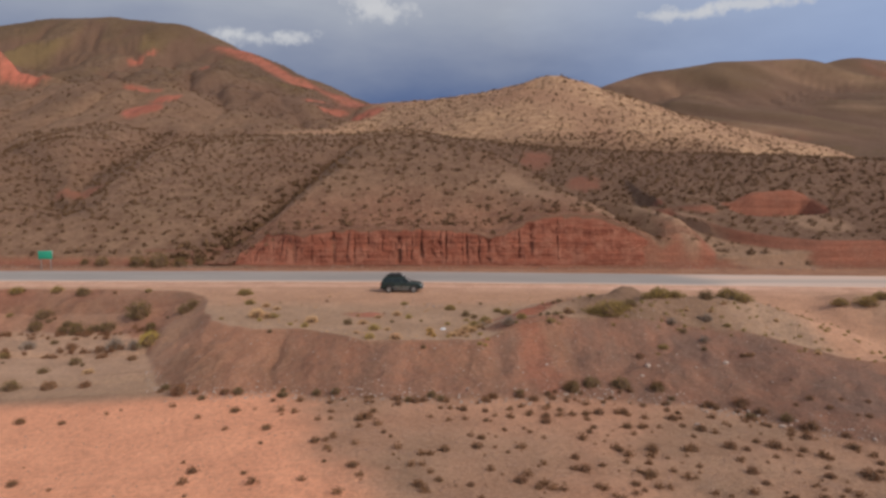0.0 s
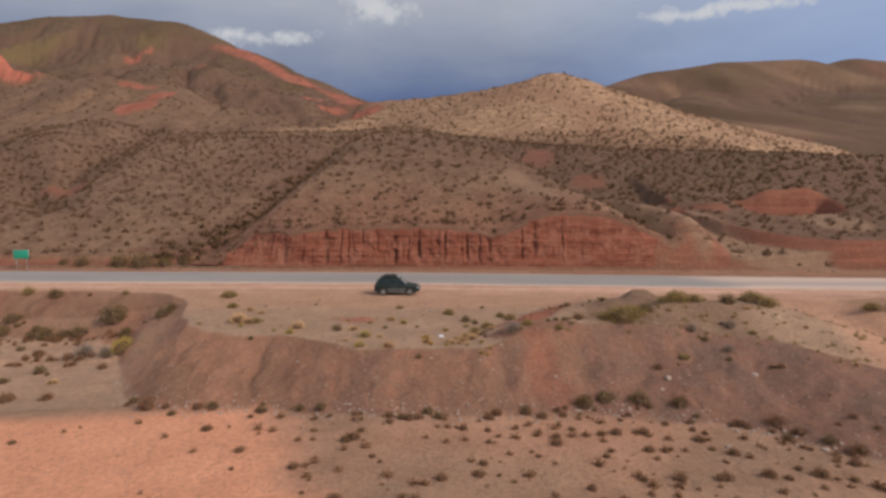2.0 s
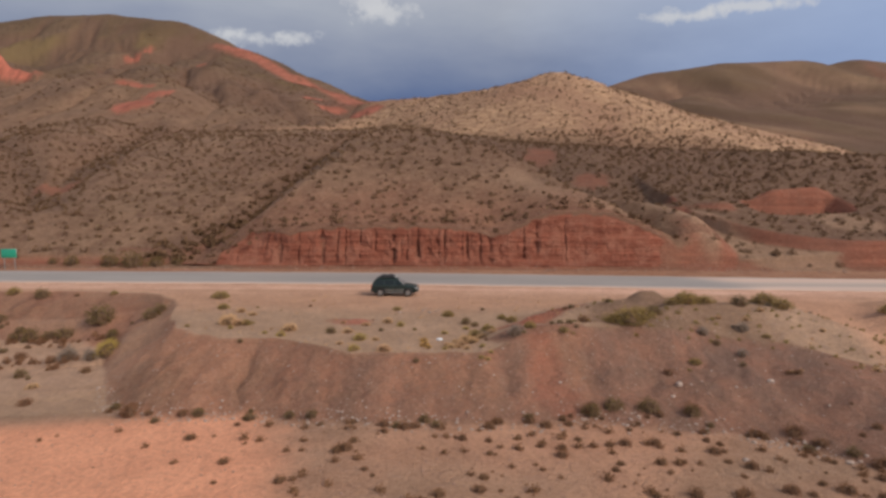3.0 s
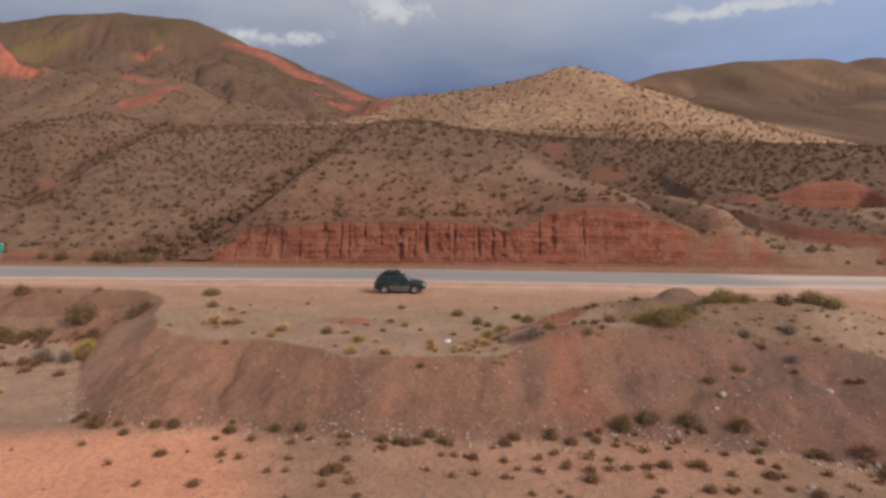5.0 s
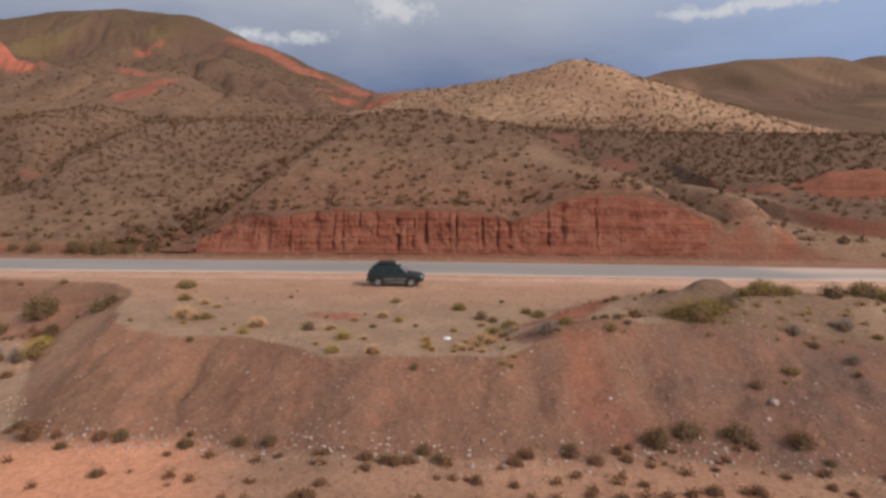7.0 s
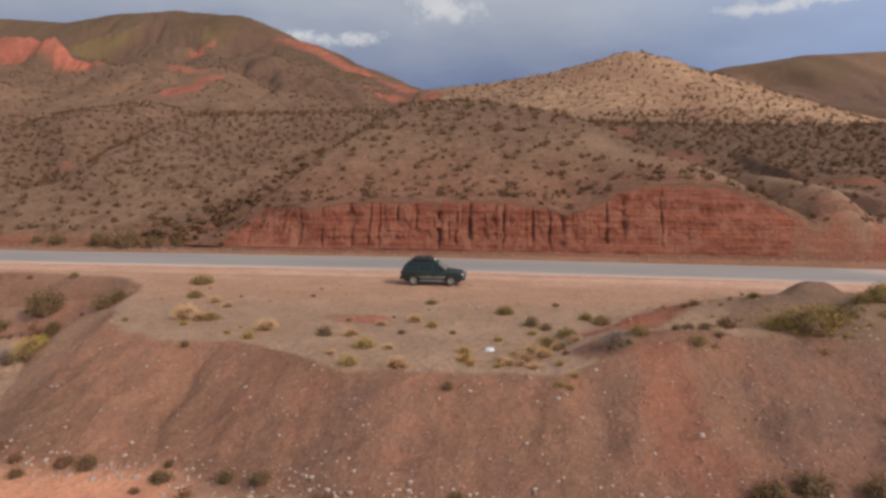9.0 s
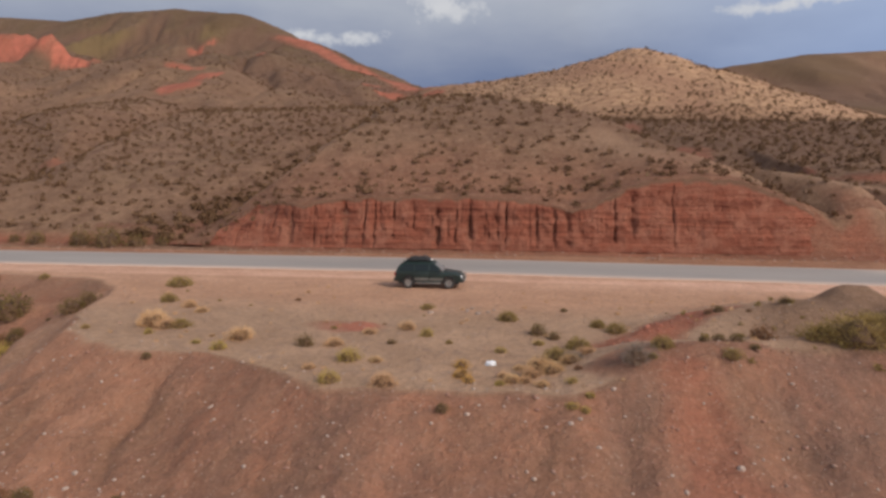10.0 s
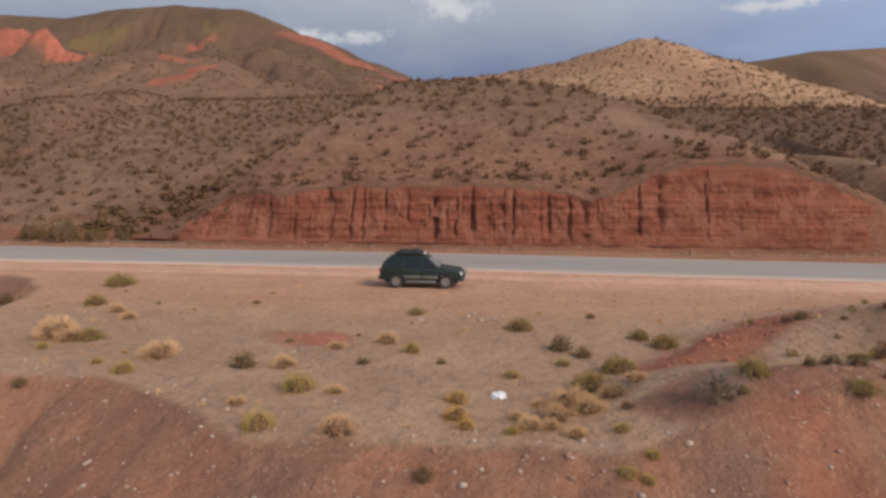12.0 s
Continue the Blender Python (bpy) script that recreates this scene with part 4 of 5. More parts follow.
def plant(kind, x, y, size):
    """Stands a shrub of that width on the ground."""
    TURN[kind] = TURN.get(kind, 0) + 1
    k = TURN[kind] % 3
    proto = SHRUB_PROTOS[kind][k]
    z = float(terrain(np.array([x]), np.array([y]))[0])
    m = pose(x, y, z - 0.02, rng.uniform(-5, 5), rng.uniform(-5, 5), rng.uniform(0, 360))
    if (kind, k) not in USED:
        USED.add((kind, k))
        ob = proto
        ob.matrix_basis = m
    else:
        ob = copy_thing(proto, m)
    ob.scale = (size, size * rng.uniform(0.85, 1.1), size * rng.uniform(0.8, 1.15))
    return ob


PLANTS_OLIVE = [(-15, 56.3, 1.2), (-20.9, 67.2, 1.8), (-18.9, 62.2, 1.1), (4.8, 58.7, 0.8), (5.5, 57.7, 1), (6.2, 51.1, 0.9), (0.5, 59.7, 1.1),
                (3.5, 54.5, 1.2), (2.5, 52.7, 1.3), (-3.9, 62, 0.8), (36.6, 60.6, 1.6), (38.4, 59.6, 2), (40.2, 60.3, 1.8), (-42.4, 69.9, 1.4),
                (-46.8, 69.8, 1.6), (-32.1, 69.3, 0.8), (13.4, 52.4, 2.6), (12.2, 52.6, 1.6), (14.4, 52.9, 1.6), (19, 57.6, 2.2), (20.4, 57.4, 1.4),
                (17.9, 57.3, 1.2), (25.2, 57.9, 2), (26, 56.8, 1.7), (16.7, 48.8, 0.9), (8.4, 50.4, 0.8)]
PLANTS_YELLOW = [(-5.6, 51.8, 1.1), (-5.6, 49, 0.9), (-12.8, 53.5, 0.5), (-11.4, 52.7, 0.8), (-3.1, 56.1, 0.7), (0.3, 53.8, 0.6), (0.4, 49.4, 0.4),
                 (2.9, 49.4, 0.5), (3.4, 48.4, 0.4), (2.8, 47.9, 0.5), (3.2, 47.8, 0.4), (1.9, 55.2, 0.6), (-15.8, 54.9, 0.5), (-26.9, 58.2, 2.3),
                 (-27.4, 59.4, 1.6), (19, 57.2, 1.2)]
PLANTS_GOLD = [(-1.1, 51.4, 0.7), (-1, 50.2, 0.75), (-0.7, 49.6, 0.55)]
PLANTS_DARK = [(-8, 53.7, 0.9), (-4.4, 54.5, 0.5), (1.9, 56.9, 0.9), (2.6, 56.2, 0.7), (7.8, 51.8, 0.45), (8.4, 52, 0.55), (3.4, 62.1, 0.5),
               (-1.4, 47.7, 0.6), (-14, 51.7, 0.5), (9, 43.6, 1.2), (-11.1, 44.3, 0.9), (-14.6, 45.3, 0.9), (-8.7, 44.2, 0.8), (-7.3, 43.8, 0.9),
               (14.7, 43.5, 1), (-38.6, 86.3, 3.3), (-41.6, 86.5, 2.6), (-35.8, 86.6, 2.4), (-46.5, 86.8, 2.2), (-33.5, 87.2, 1.5), (-49, 87, 1.3),
               (-30.9, 64.6, 2.6), (-39.3, 69.4, 1.8), (-41.2, 63.9, 1.8), (-41.4, 65.7, 1.9), (-33.5, 63.2, 1.8), (-36.5, 63, 1.8),
               (-34.9, 63.1, 1.4), (-38, 63, 1.2), (-28.6, 62, 1.2), (-25.7, 63.2, 1.6), (-25.3, 64.3, 1.4), (15.5, 54.2, 1.3), (23, 57.3, 1.6),
               (13.3, 58.9, 0.6), (9, 51.9, 0.6), (10.4, 44.3, 1.3), (12.4, 44.2, 1.4), (-34, 49.4, 1.6)]
PLANTS_PALE = [(-16.5, 56.5, 1.7), (-15.6, 56.1, 1.2), (-16.9, 60.8, 0.9), (-15.6, 59.6, 0.8), (-11.2, 54.4, 1.5), (-6.8, 53.9, 1),
               (-4.5, 51.7, 0.6), (-3.6, 48.9, 1), (-5.8, 56.3, 0.8), (-4.2, 57.3, 0.9), (1.9, 51.4, 1.2), (1.1, 51.4, 0.6), (0.8, 49.8, 0.8),
               (1.3, 49.8, 0.6), (1.9, 49.4, 0.6), (-6.8, 50.5, 0.6), (2.3, 50.8, 1), (1.5, 50.5, 0.9), (3, 51.8, 0.9), (3.7, 52.7, 0.8),
               (0.5, 50.4, 0.6), (2.7, 53.4, 0.7)]
PLANTS_GREY = [(5.1, 50.0, 1.3), (3.1, 51.9, 0.9), (21.6, 53.3, 1.1), (18.3, 52.1, 0.9), (20.1, 49.7, 0.9), (-30.1, 57.9, 1.8),
               (-28.1, 57.6, 1.4), (-38.5, 58.6, 1.4)]
PLANTS_BROWN = [(-19.2, 46, 1.7), (3, 42, 0.9), (5.3, 42.8, 1), (6.2, 42.3, 1), (-1.2, 42, 0.8), (7.5, 42.5, 0.7), (-4.5, 39, 1), (6.6, 39.4, 0.8),
                (1.5, 40.4, 0.8), (-15.6, 45.4, 0.9), (17.7, 41.2, 0.9), (11.6, 40.1, 0.8), (-30.8, 49.1, 1.6), (-27.9, 49.1, 1.2), (-27.9, 41.4, 1),
                (-13.6, 41.7, 1), (-10.5, 38.2, 0.9), (-7, 35.7, 0.9), (-4.9, 38.7, 0.9), (-2.9, 42.3, 0.9), (2.2, 34.7, 0.9), (4.2, 30.7, 0.9),
                (6.5, 38.5, 0.9), (11.8, 34.6, 1), (14.4, 39.3, 1), (18.7, 35.2, 1.1), (14.7, 47.9, 0.9), (8.9, 43.8, 1.4), (14.8, 43.8, 1.4),
                (22, 47.4, 0.6), (-34.5, 58.7, 1.4), (-31.2, 57.4, 1.2), (10.1, 52.6, 1.2), (17.4, 41.5, 1.1), (19.5, 41.5, 1.3), (20.2, 40.1, 1.1)]
PLANTS_BROWN_NEAR = [(21.8, 31.7, 1.4), (22.9, 35.0, 1.0), (14.0, 34.8, 1.0), (16.2, 35.1, 1.0), (-22.2, 32.2, 0.9), (-24.8, 40.9, 0.7), (-12.8, 32.5, 0.8),
                     (-9.9, 32.0, 0.5), (-4.3, 32.2, 0.9), (-0.8, 30.1, 0.8), (7.6, 32.1, 0.9), (11.2, 37.8, 0.9), (10.8, 31.6, 0.9), (16.1, 32.1, 0.8),
                     (21.1, 36.4, 0.9), (19.8, 31.7, 0.8), (0.4, 34.2, 0.8), (10.0, 40.0, 0.9), (15.5, 37.6, 0.9)]
for kind, spots in (("olive", PLANTS_OLIVE), ("yellow", PLANTS_YELLOW), ("gold", PLANTS_GOLD), ("dark", PLANTS_DARK),
                    ("pale", PLANTS_PALE), ("grey", PLANTS_GREY), ("brown", PLANTS_BROWN), ("brown", PLANTS_BROWN_NEAR)):
    for x, y, size in spots:
        plant(kind, x, y, size * (0.82 if kind == "brown" else 1.0))

# the many smaller ones between them
tries = 0
count = 0
while count < 80:
    tries += 1
    x, y = rng.uniform(-14, 30), rng.uniform(26, 43.5)
    if x < -1 - 0.55 * (y - 32) and rng.random() < 0.85:
        continue
    plant("brown", x, y, rng.uniform(0.25, 0.6))
    count += 1
for k in range(28):
    x = rng.uniform(-22, 26)
    plant("brown" if rng.random() < 0.55 else "dark", x, np.interp(x, FOOT_X, FOOT_Y) + rng.normal(-0.3, 0.5), rng.uniform(0.4, 0.9))
for k in range(26):
    x, y = rng.uniform(-24, 12), rng.uniform(50, 66)
    if y < np.interp(x, LIP_X, LIP_Y) + 0.6 or (-8 < x < -1 and y > 63):
        continue
    plant(("pale", "olive", "brown")[int(rng.integers(3))], x, y, rng.uniform(0.2, 0.5))
for k in range(26):
    x, y = rng.uniform(9, 29), rng.uniform(46, 60)
    if math.hypot(x - 16.6, y - 59.7) > 3:
        plant(("pale", "olive", "dark", "grey", "brown")[int(rng.integers(5))], x, y, rng.uniform(0.25, 0.7))
for k in range(44):
    x, y = rng.uniform(-60, -27), rng.uniform(50, 70.5)
    plant(("brown", "olive", "dark", "brown", "pale")[int(rng.integers(5))], x, y, rng.uniform(0.35, 1.2))


# ---------------------------------------------------------------- hillside scrub, past counting
def scatter(n, y0, y1, spread, weight):
    """Random places beyond the road, kept by weight(x, y)."""
    y = np.sqrt(rng.uniform(y0 * y0, y1 * y1, n))
    x = rng.uniform(-1, 1, n) * (spread * y + 12)
    keep = rng.random(n) < weight(x, y)
    return x[keep], y[keep]


def hollow(x, y, d):
    c = terrain(x, y)
    return (terrain(x + d, y) + terrain(x - d, y) + terrain(x, y + d) + terrain(x, y - d) - 4 * c) / d


def scrub_weight(x, y):
    z, mk = terrain(x, y, True)
    w = 0.90 + 0.14 * fbm(x, y, 16, 3, 71) + 0.1 * np.clip(hollow(x, y, 4.0) - 0.05, 0, 1)
    shelf = smooth(30, 45, x) * smooth(104, 112, y)
    w = w * (1 - 0.30 * smooth(118, 160, y))
    w = w + 0.55 * shelf * smooth(165, 150, y)
    w = w + 0.4 * smooth(-5, -1.5, np.maximum(ridge(x, y, GULLY, 1, 0.1), np.maximum(ridge(x, y, GULLY_B, 1, 0.1), ridge(x, y, GULLY_C, 1, 0.1)) + 2)) + 0.6 * smooth(-3, -1, ridge(x, y, [(-60, 87, 0), (-33, 87, 0)], 1, 0.1))
    w = w + 0.7 * smooth(-2.5, -0.8, ridge(x, y, [(22, 108, 0), (29, 104, 0), (33.5, 100, 0), (31, 91, 0), (31.5, 87, 0)], 1, 0.1))
    cx = np.interp(-y, [-p[1] for p in CREST], [p[0] for p in CREST])
    w = w * (1 - 0.7 * smooth(-3.5, -1.5, x - cx) * smooth(1, 0, x - cx) * smooth(104, 98, y)) + 0.5 * smooth(2, 6, x - cx) * smooth(99, 106, y)
    return np.clip(w, 0.03, 1) * (mk["red"] < 0.35) * (y > 87)


def build_scrub(name, label, mat, x, y, size, blades, ground=None, leaf=0.34):
    n = len(x)
    co, fa = [], []
    pat = [dome_leaves(blades, 1.0, 0.62, leaf, 0.15, 0.05)[0] for _ in range(8)]
    z = terrain(x, y) if ground is None else ground(x, y)
    ang = rng.uniform(0, 6.28, n)
    for k in range(n):
        c, s = math.cos(ang[k]) * size[k], math.sin(ang[k]) * size[k]
        p = pat[k % 8]
        co.append(np.stack([p[:, 0] * c - p[:, 1] * s + x[k], p[:, 0] * s + p[:, 1] * c + y[k], p[:, 2] * size[k] + z[k] - 0.04], 1))
    co = np.concatenate(co)
    ob = new(name, from_arrays(name, co, np.arange(len(co)).reshape(-1, 4), mat, flat=True))
    return tagged(ob, label, "scrub", kind="stuff")


SCRUB = leaf_material("scrub_leaf", (0.105, 0.058, 0.031), (0.215, 0.122, 0.066), (0.15, 0.086, 0.046))
STRAW_TUFT = leaf_material("tussock_leaf", (0.19, 0.135, 0.065), (0.33, 0.235, 0.12), (0.3, 0.2, 0.1))
x, y = rng.uniform(-24, 32, 1300), rng.uniform(2, 43.5, 1300)
keep = (rng.random(1300) < smooth(-9, -1, x + 0.55 * (y - 32)) + 0.08) & (y < np.interp(x, FOOT_X, FOOT_Y) - 0.3)
build_scrub("wash_scrub", "tiny dry brown tufts scattered over the wash", SHRUB_KINDS["brown"][0], x[keep], y[keep], rng.uniform(0.15, 0.75, int(keep.sum())) ** 1.3, 120, leaf=0.17)
x = rng.uniform(-52, -28.5, 130)
y = np.where(rng.random(130) < 0.65, 62.1, 57.3) + rng.normal(0, 0.25, 130) - 0.7 * fbm(x, x * 0 + 60, 6, 3, 7)
build_scrub("bench_scrub", "dark dry brush along the undercut edges of the stream benches", SHRUB_KINDS["brown"][0], x, y, rng.uniform(0.25, 0.85, 130), 120, leaf=0.17)
x, y = rng.uniform(-26, 29, 420), rng.uniform(47, 68, 420)
keep = (y > np.interp(x, LIP_X, LIP_Y)) & (rng.random(420) < 0.35 + 0.4 * smooth(8, 14, x)) & ~((x > -9) & (x < 0) & (y > 62))
build_scrub("bank_tufts", "tiny dry straw tufts scattered over the gravel bank", SHRUB_KINDS["pale"][0], x[keep], y[keep], rng.uniform(0.12, 0.34, int(keep.sum())), 90, leaf=0.18)
x, y = rng.uniform(9, 34, 230), rng.uniform(46, 61, 230)
keep = (y > np.interp(x, LIP_X, LIP_Y) - 1.5) & (np.hypot(x - 16.6, y - 59.7) > 2.8)
build_scrub("berm_tufts", "small olive and straw tufts on the earth berm", SHRUB_KINDS["olive"][0], x[keep], y[keep], rng.uniform(0.15, 0.5, int(keep.sum())), 90, leaf=0.18)
gx, gy = np.meshgrid(np.arange(-165, 165, 1.55), np.arange(87, 205, 1.55))
x, y = (gx + rng.uniform(-0.7, 0.7, gx.shape)).ravel(), (gy + rng.uniform(-0.7, 0.7, gy.shape)).ravel()
keep = (np.abs(x) < 0.78 * y + 12) & (rng.random(x.shape) < scrub_weight(x, y))
x, y = x[keep], y[keep]
build_scrub("hillside_scrub", "scattered dark olive scrub on the dry hillsides", SCRUB, x, y, rng.uniform(0.45, 1.0, len(x)) ** 2.0 * (1.32 + 0.2 * smooth(10, 25, x) * smooth(100, 112, y)), 34, leaf=0.26)
pts = []
for line, n, near in ((GULLY, 300, 1.3), (GULLY_B, 50, 2.5), (GULLY_C, 30, 2.5)):
    for k in range(n):
        f = rng.uniform(0, len(line) - 1.001)
        a, b = line[int(f)], line[int(f) + 1]
        pts.append((a[0] + (b[0] - a[0]) * (f % 1) + rng.normal(0, near), max(88.0, a[1] + (b[1] - a[1]) * (f % 1) + rng.normal(0, near))))
x, y = np.array(pts).T
build_scrub("gully_scrub", "dense dark bushes crowding the gully floors", leaf_material("gully_leaf", (0.10, 0.056, 0.030), (0.20, 0.115, 0.060), (0.15, 0.085, 0.045)), x, y, rng.uniform(0.6, 1.0, len(x)) ** 2 * 1.35, 40)
x, y = rng.uniform(-45, 125, 3600), rng.uniform(200, 310, 3600)
keep = rng.random(3600) < 0.7 + 0.3 * fbm(x, y, 20, 3, 75)
build_scrub("straw_hill_scrub", "brown scrub dotting the bright sunlit hill", SCRUB, x[keep], y[keep], rng.uniform(0.35, 1.1, int(keep.sum())), 12)
x = rng.uniform(-30, 27, 240)
y = CUT_FOOT + 1.6 + np.interp(x, BROW_X, BROW_Z) / 3.0 + rng.uniform(-0.1, 3.5, 240)
build_scrub("brow_scrub", "dry scrub along the brow of the cutting", SCRUB, x, y, rng.uniform(0.25, 0.9, 240), 20, hills)
x, y = scatter(24000, 190, 420, 0.78, lambda x, y: np.clip(0.35 + 0.3 * fbm(x, y, 30, 3, 72), 0.02, 1) * (terrain(x, y, True)[1]["red"] < 0.35))
build_scrub("distant_scrub", "small dark scrub dotting the farther hills", SCRUB, x, y, rng.uniform(0.5, 1.7, len(x)), 12)
x, y = scatter(15000, 420, 800, 0.62, lambda x, y: np.clip(0.35 + 0.4 * fbm(x, y, 50, 3, 77), 0.02, 1) * (x < -30) * (terrain(x, y, True)[1]["red"] < 0.35))
build_scrub("mountain_scrub", "dark scrub specks on the mountain flank", SCRUB, x, y, rng.uniform(0.6, 1.9, len(x)), 8)
x, y = scatter(7000, 88, 300, 0.75, lambda x, y: np.clip(0.3 + 0.3 * fbm(x, y, 20, 3, 73), 0.02, 1) * (terrain(x, y, True)[1]["red"] < 0.35))
build_scrub("hillside_grass", "dry straw-coloured grass tufts on the hillsides", STRAW_TUFT, x, y, rng.uniform(0.2, 0.6, len(x)), 12)


# ---------------------------------------------------------------- stones
STONE_PALE = plain("pale_stone", (0.40, 0.30, 0.245), 0.9, vary=0.4, scale=3)
STONE_RED = plain("reddish_stone", (0.33, 0.20, 0.15), 0.9, vary=0.35, scale=2)


def stone_shape(seed):
    bm = bmesh.new()
    bmesh.ops.create_icosphere(bm, subdivisions=1, radius=0.5)
    r = np.random.default_rng(seed)
    sx, sy, sz = r.uniform(0.75, 1.25), r.uniform(0.7, 1.1), r.uniform(0.45, 0.8)
    for v in bm.verts:
        v.co = Vector((v.co.x * sx, v.co.y * sy, v.co.z * sz)) * r.uniform(0.78, 1.15)
    return bm


def stone_arrays(seed):
    bm = stone_shape(seed)
    bm.verts.index_update()
    co = np.array([v.co[:] for v in bm.verts])
    fa = np.array([[v.index for v in f.verts] for f in bm.faces])
    bm.free()
    return co, fa


def build_pebbles(name, label, mat, x, y, size):
    pats = [stone_arrays(k) for k in range(6)]
    z = terrain(x, y)
    co, fa, o = [], [], 0
    for k in range(len(x)):
        c, f = pats[k % 6]
        a = rng.uniform(0, 6.28)
        rot = np.array([[math.cos(a), -math.sin(a), 0], [math.sin(a), math.cos(a), 0], [0, 0, 1]])
        co.append(c @ rot.T * size[k] + np.array([x[k], y[k], z[k] + 0.02 * size[k]]))
        fa.append(f + o)
        o += len(c)
    tagged(new(name, from_arrays(name, np.concatenate(co), np.concatenate(fa), mat, flat=True)), label, "stones", kind="stuff")


n = 1500
x = rng.uniform(-24, 27, n)
y = np.interp(x, FOOT_X, FOOT_Y) + rng.normal(-0.1, 0.55, n)
build_pebbles("foot_rubble", "pale stones gathered along the foot of the bank", STONE_PALE, x, y, rng.uniform(0.05, 1, n) ** 3.6 * 0.24 + 0.035)
n = 1100
x = rng.uniform(-22, 27, n)
f0, l0 = np.interp(x, FOOT_X, FOOT_Y), np.interp(x, LIP_X, LIP_Y)
y = f0 + rng.uniform(0, 1.15, n) * (l0 - f0)
build_pebbles("bank_rubble", "pale and rosy stones lying on the bank face", STONE_PALE, x, y, rng.uniform(0.05, 1, n) ** 4 * 0.17 + 0.025)
n = 150
f = rng.uniform(0, 1, n)
x, y = np.interp(f, (0, 0.4, 1), (5.0, 7.2, 10.2)) + rng.normal(0, 0.45, n), np.interp(f, (0, 0.4, 1), (55.0, 57.2, 60.0)) + rng.normal(0, 0.45, n)
build_pebbles("red_clods", "broken red earth clods heaped in a strip on the gravel", plain("red_clod", (0.36, 0.135, 0.09), 0.95, vary=0.4, scale=3), x, y, rng.uniform(0.05, 1, n) ** 3 * 0.24 + 0.04)
n = 900
x = rng.uniform(-21, 27, n)
f0, l0 = np.interp(x, FOOT_X, FOOT_Y), np.interp(x, LIP_X, LIP_Y)
y = f0 + rng.uniform(0, 1.02, n) ** 1.4 * (l0 - f0)
build_pebbles("bank_clods", "rosy earth clods lying on the bank face", plain("rosy_clod", (0.31, 0.165, 0.12), 0.95, vary=0.35, scale=2), x, y, rng.uniform(0.05, 1, n) ** 3 * 0.15 + 0.04)
n = 150
x = rng.uniform(4, 31, n)
y = np.interp(x, FOOT_X, FOOT_Y) + np.abs(rng.normal(0, 3.6, n)) - 0.6
build_pebbles("bank_cobbles", "grey and rosy cobbles tipped down the bank", plain("rosy_stone", (0.34, 0.215, 0.16), 0.9, vary=0.45, scale=2), x, y, rng.uniform(0.05, 1, n) ** 3 * 0.17 + 0.05)
n = 1700
x, y = rng.uniform(-24, 28, n), rng.uniform(47, 70, n)
build_pebbles("gravel_stones", "pale gravel stones strewn over the levelled bank", STONE_PALE, x, y, rng.uniform(0.05, 1, n) ** 3 * 0.11 + 0.025)
n = 2600
x, y = rng.uniform(-26, 28, n), rng.uniform(24, 70, n)
build_pebbles("scattered_stones", "small reddish stones scattered over the gravel", STONE_RED, x, y, rng.uniform(0.05, 1, n) ** 3 * 0.13 + 0.03)
n = 1500
x = rng.uniform(-60, 70, n)
y = CUT_FOOT + np.abs(rng.normal(0, 1.1, n)) - 0.7
build_pebbles("cut_rubble", "red rubble fallen at the foot of the road cut", STONE_RED, x, y, rng.uniform(0.05, 1, n) ** 3 * 0.26 + 0.04)
for k, (x, y, size) in enumerate([(15.6, 38.4, 0.6), (20.6, 38.2, 0.62), (14.9, 46.4, 0.7), (22.5, 37.3, 0.3), (14.2, 45.4, 0.55), (20.4, 46.3, 0.7), (-9.9, 48.8, 0.26), (2.7, 47.2, 0.3), (7.6, 46.5, 0.45),
                                   (-4.8, 43.2, 0.35), (-12.2, 44.6, 0.4), (1.2, 42.6, 0.4), (11.6, 43.4, 0.4), (-0.2, 47.9, 0.22), (0.6, 48.0, 0.2), (-3.6, 61.0, 0.5), (-1.7, 61.6, 0.45), (-1.1, 60.9, 0.5), (-1.5, 62.3, 0.4), (-0.6, 61.4, 0.4), (-0.3, 62.0, 0.4)]):
    bm = stone_shape(40 + k)
    me = bpy.data.meshes.new("stone")
    bm.to_mesh(me)
    bm.free()
    me.materials.append(STONE_PALE)
    ob = new("stone", me)
    size *= 0.7
    ob.matrix_world = pose(x, y, float(terrain(np.array([x]), np.array([y]))[0]) + 0.08 * size, 0, 0, 40 * k) @ Matrix.Scale(size, 4)
    tagged(ob, "pale weathered stone lying on the earth bank", "stone", "pale stones")


# ---------------------------------------------------------------- the parked car
PAINT = plain("dark_green_paint", (0.006, 0.018, 0.014), 0.45, vary=0.3, scale=3, coat=0.12)
CLADDING = plain("grey_plastic", (0.035, 0.036, 0.034), 0.6)
SILVER = plain("silver_trim", (0.13, 0.12, 0.105), 0.6, metal=0.1)
BLACK = plain("black_plastic", (0.018, 0.018, 0.019), 0.6)
RUBBER = plain("dusty_rubber", (0.045, 0.038, 0.034), 0.9, vary=0.3, scale=9)
ALLOY = plain("dusty_alloy", (0.27, 0.245, 0.225), 0.5, metal=0.3)
CANVAS = plain("dark_canvas", (0.022, 0.022, 0.024), 0.9, vary=0.4, scale=8)
LAMP = plain("lamp_glass", (0.75, 0.75, 0.74), 0.12, coat=0.5)
TAIL = plain("tail_lamp", (0.30, 0.02, 0.015), 0.2, coat=0.5)
WHITE = plain("white_plate", (0.7, 0.7, 0.68), 0.5)


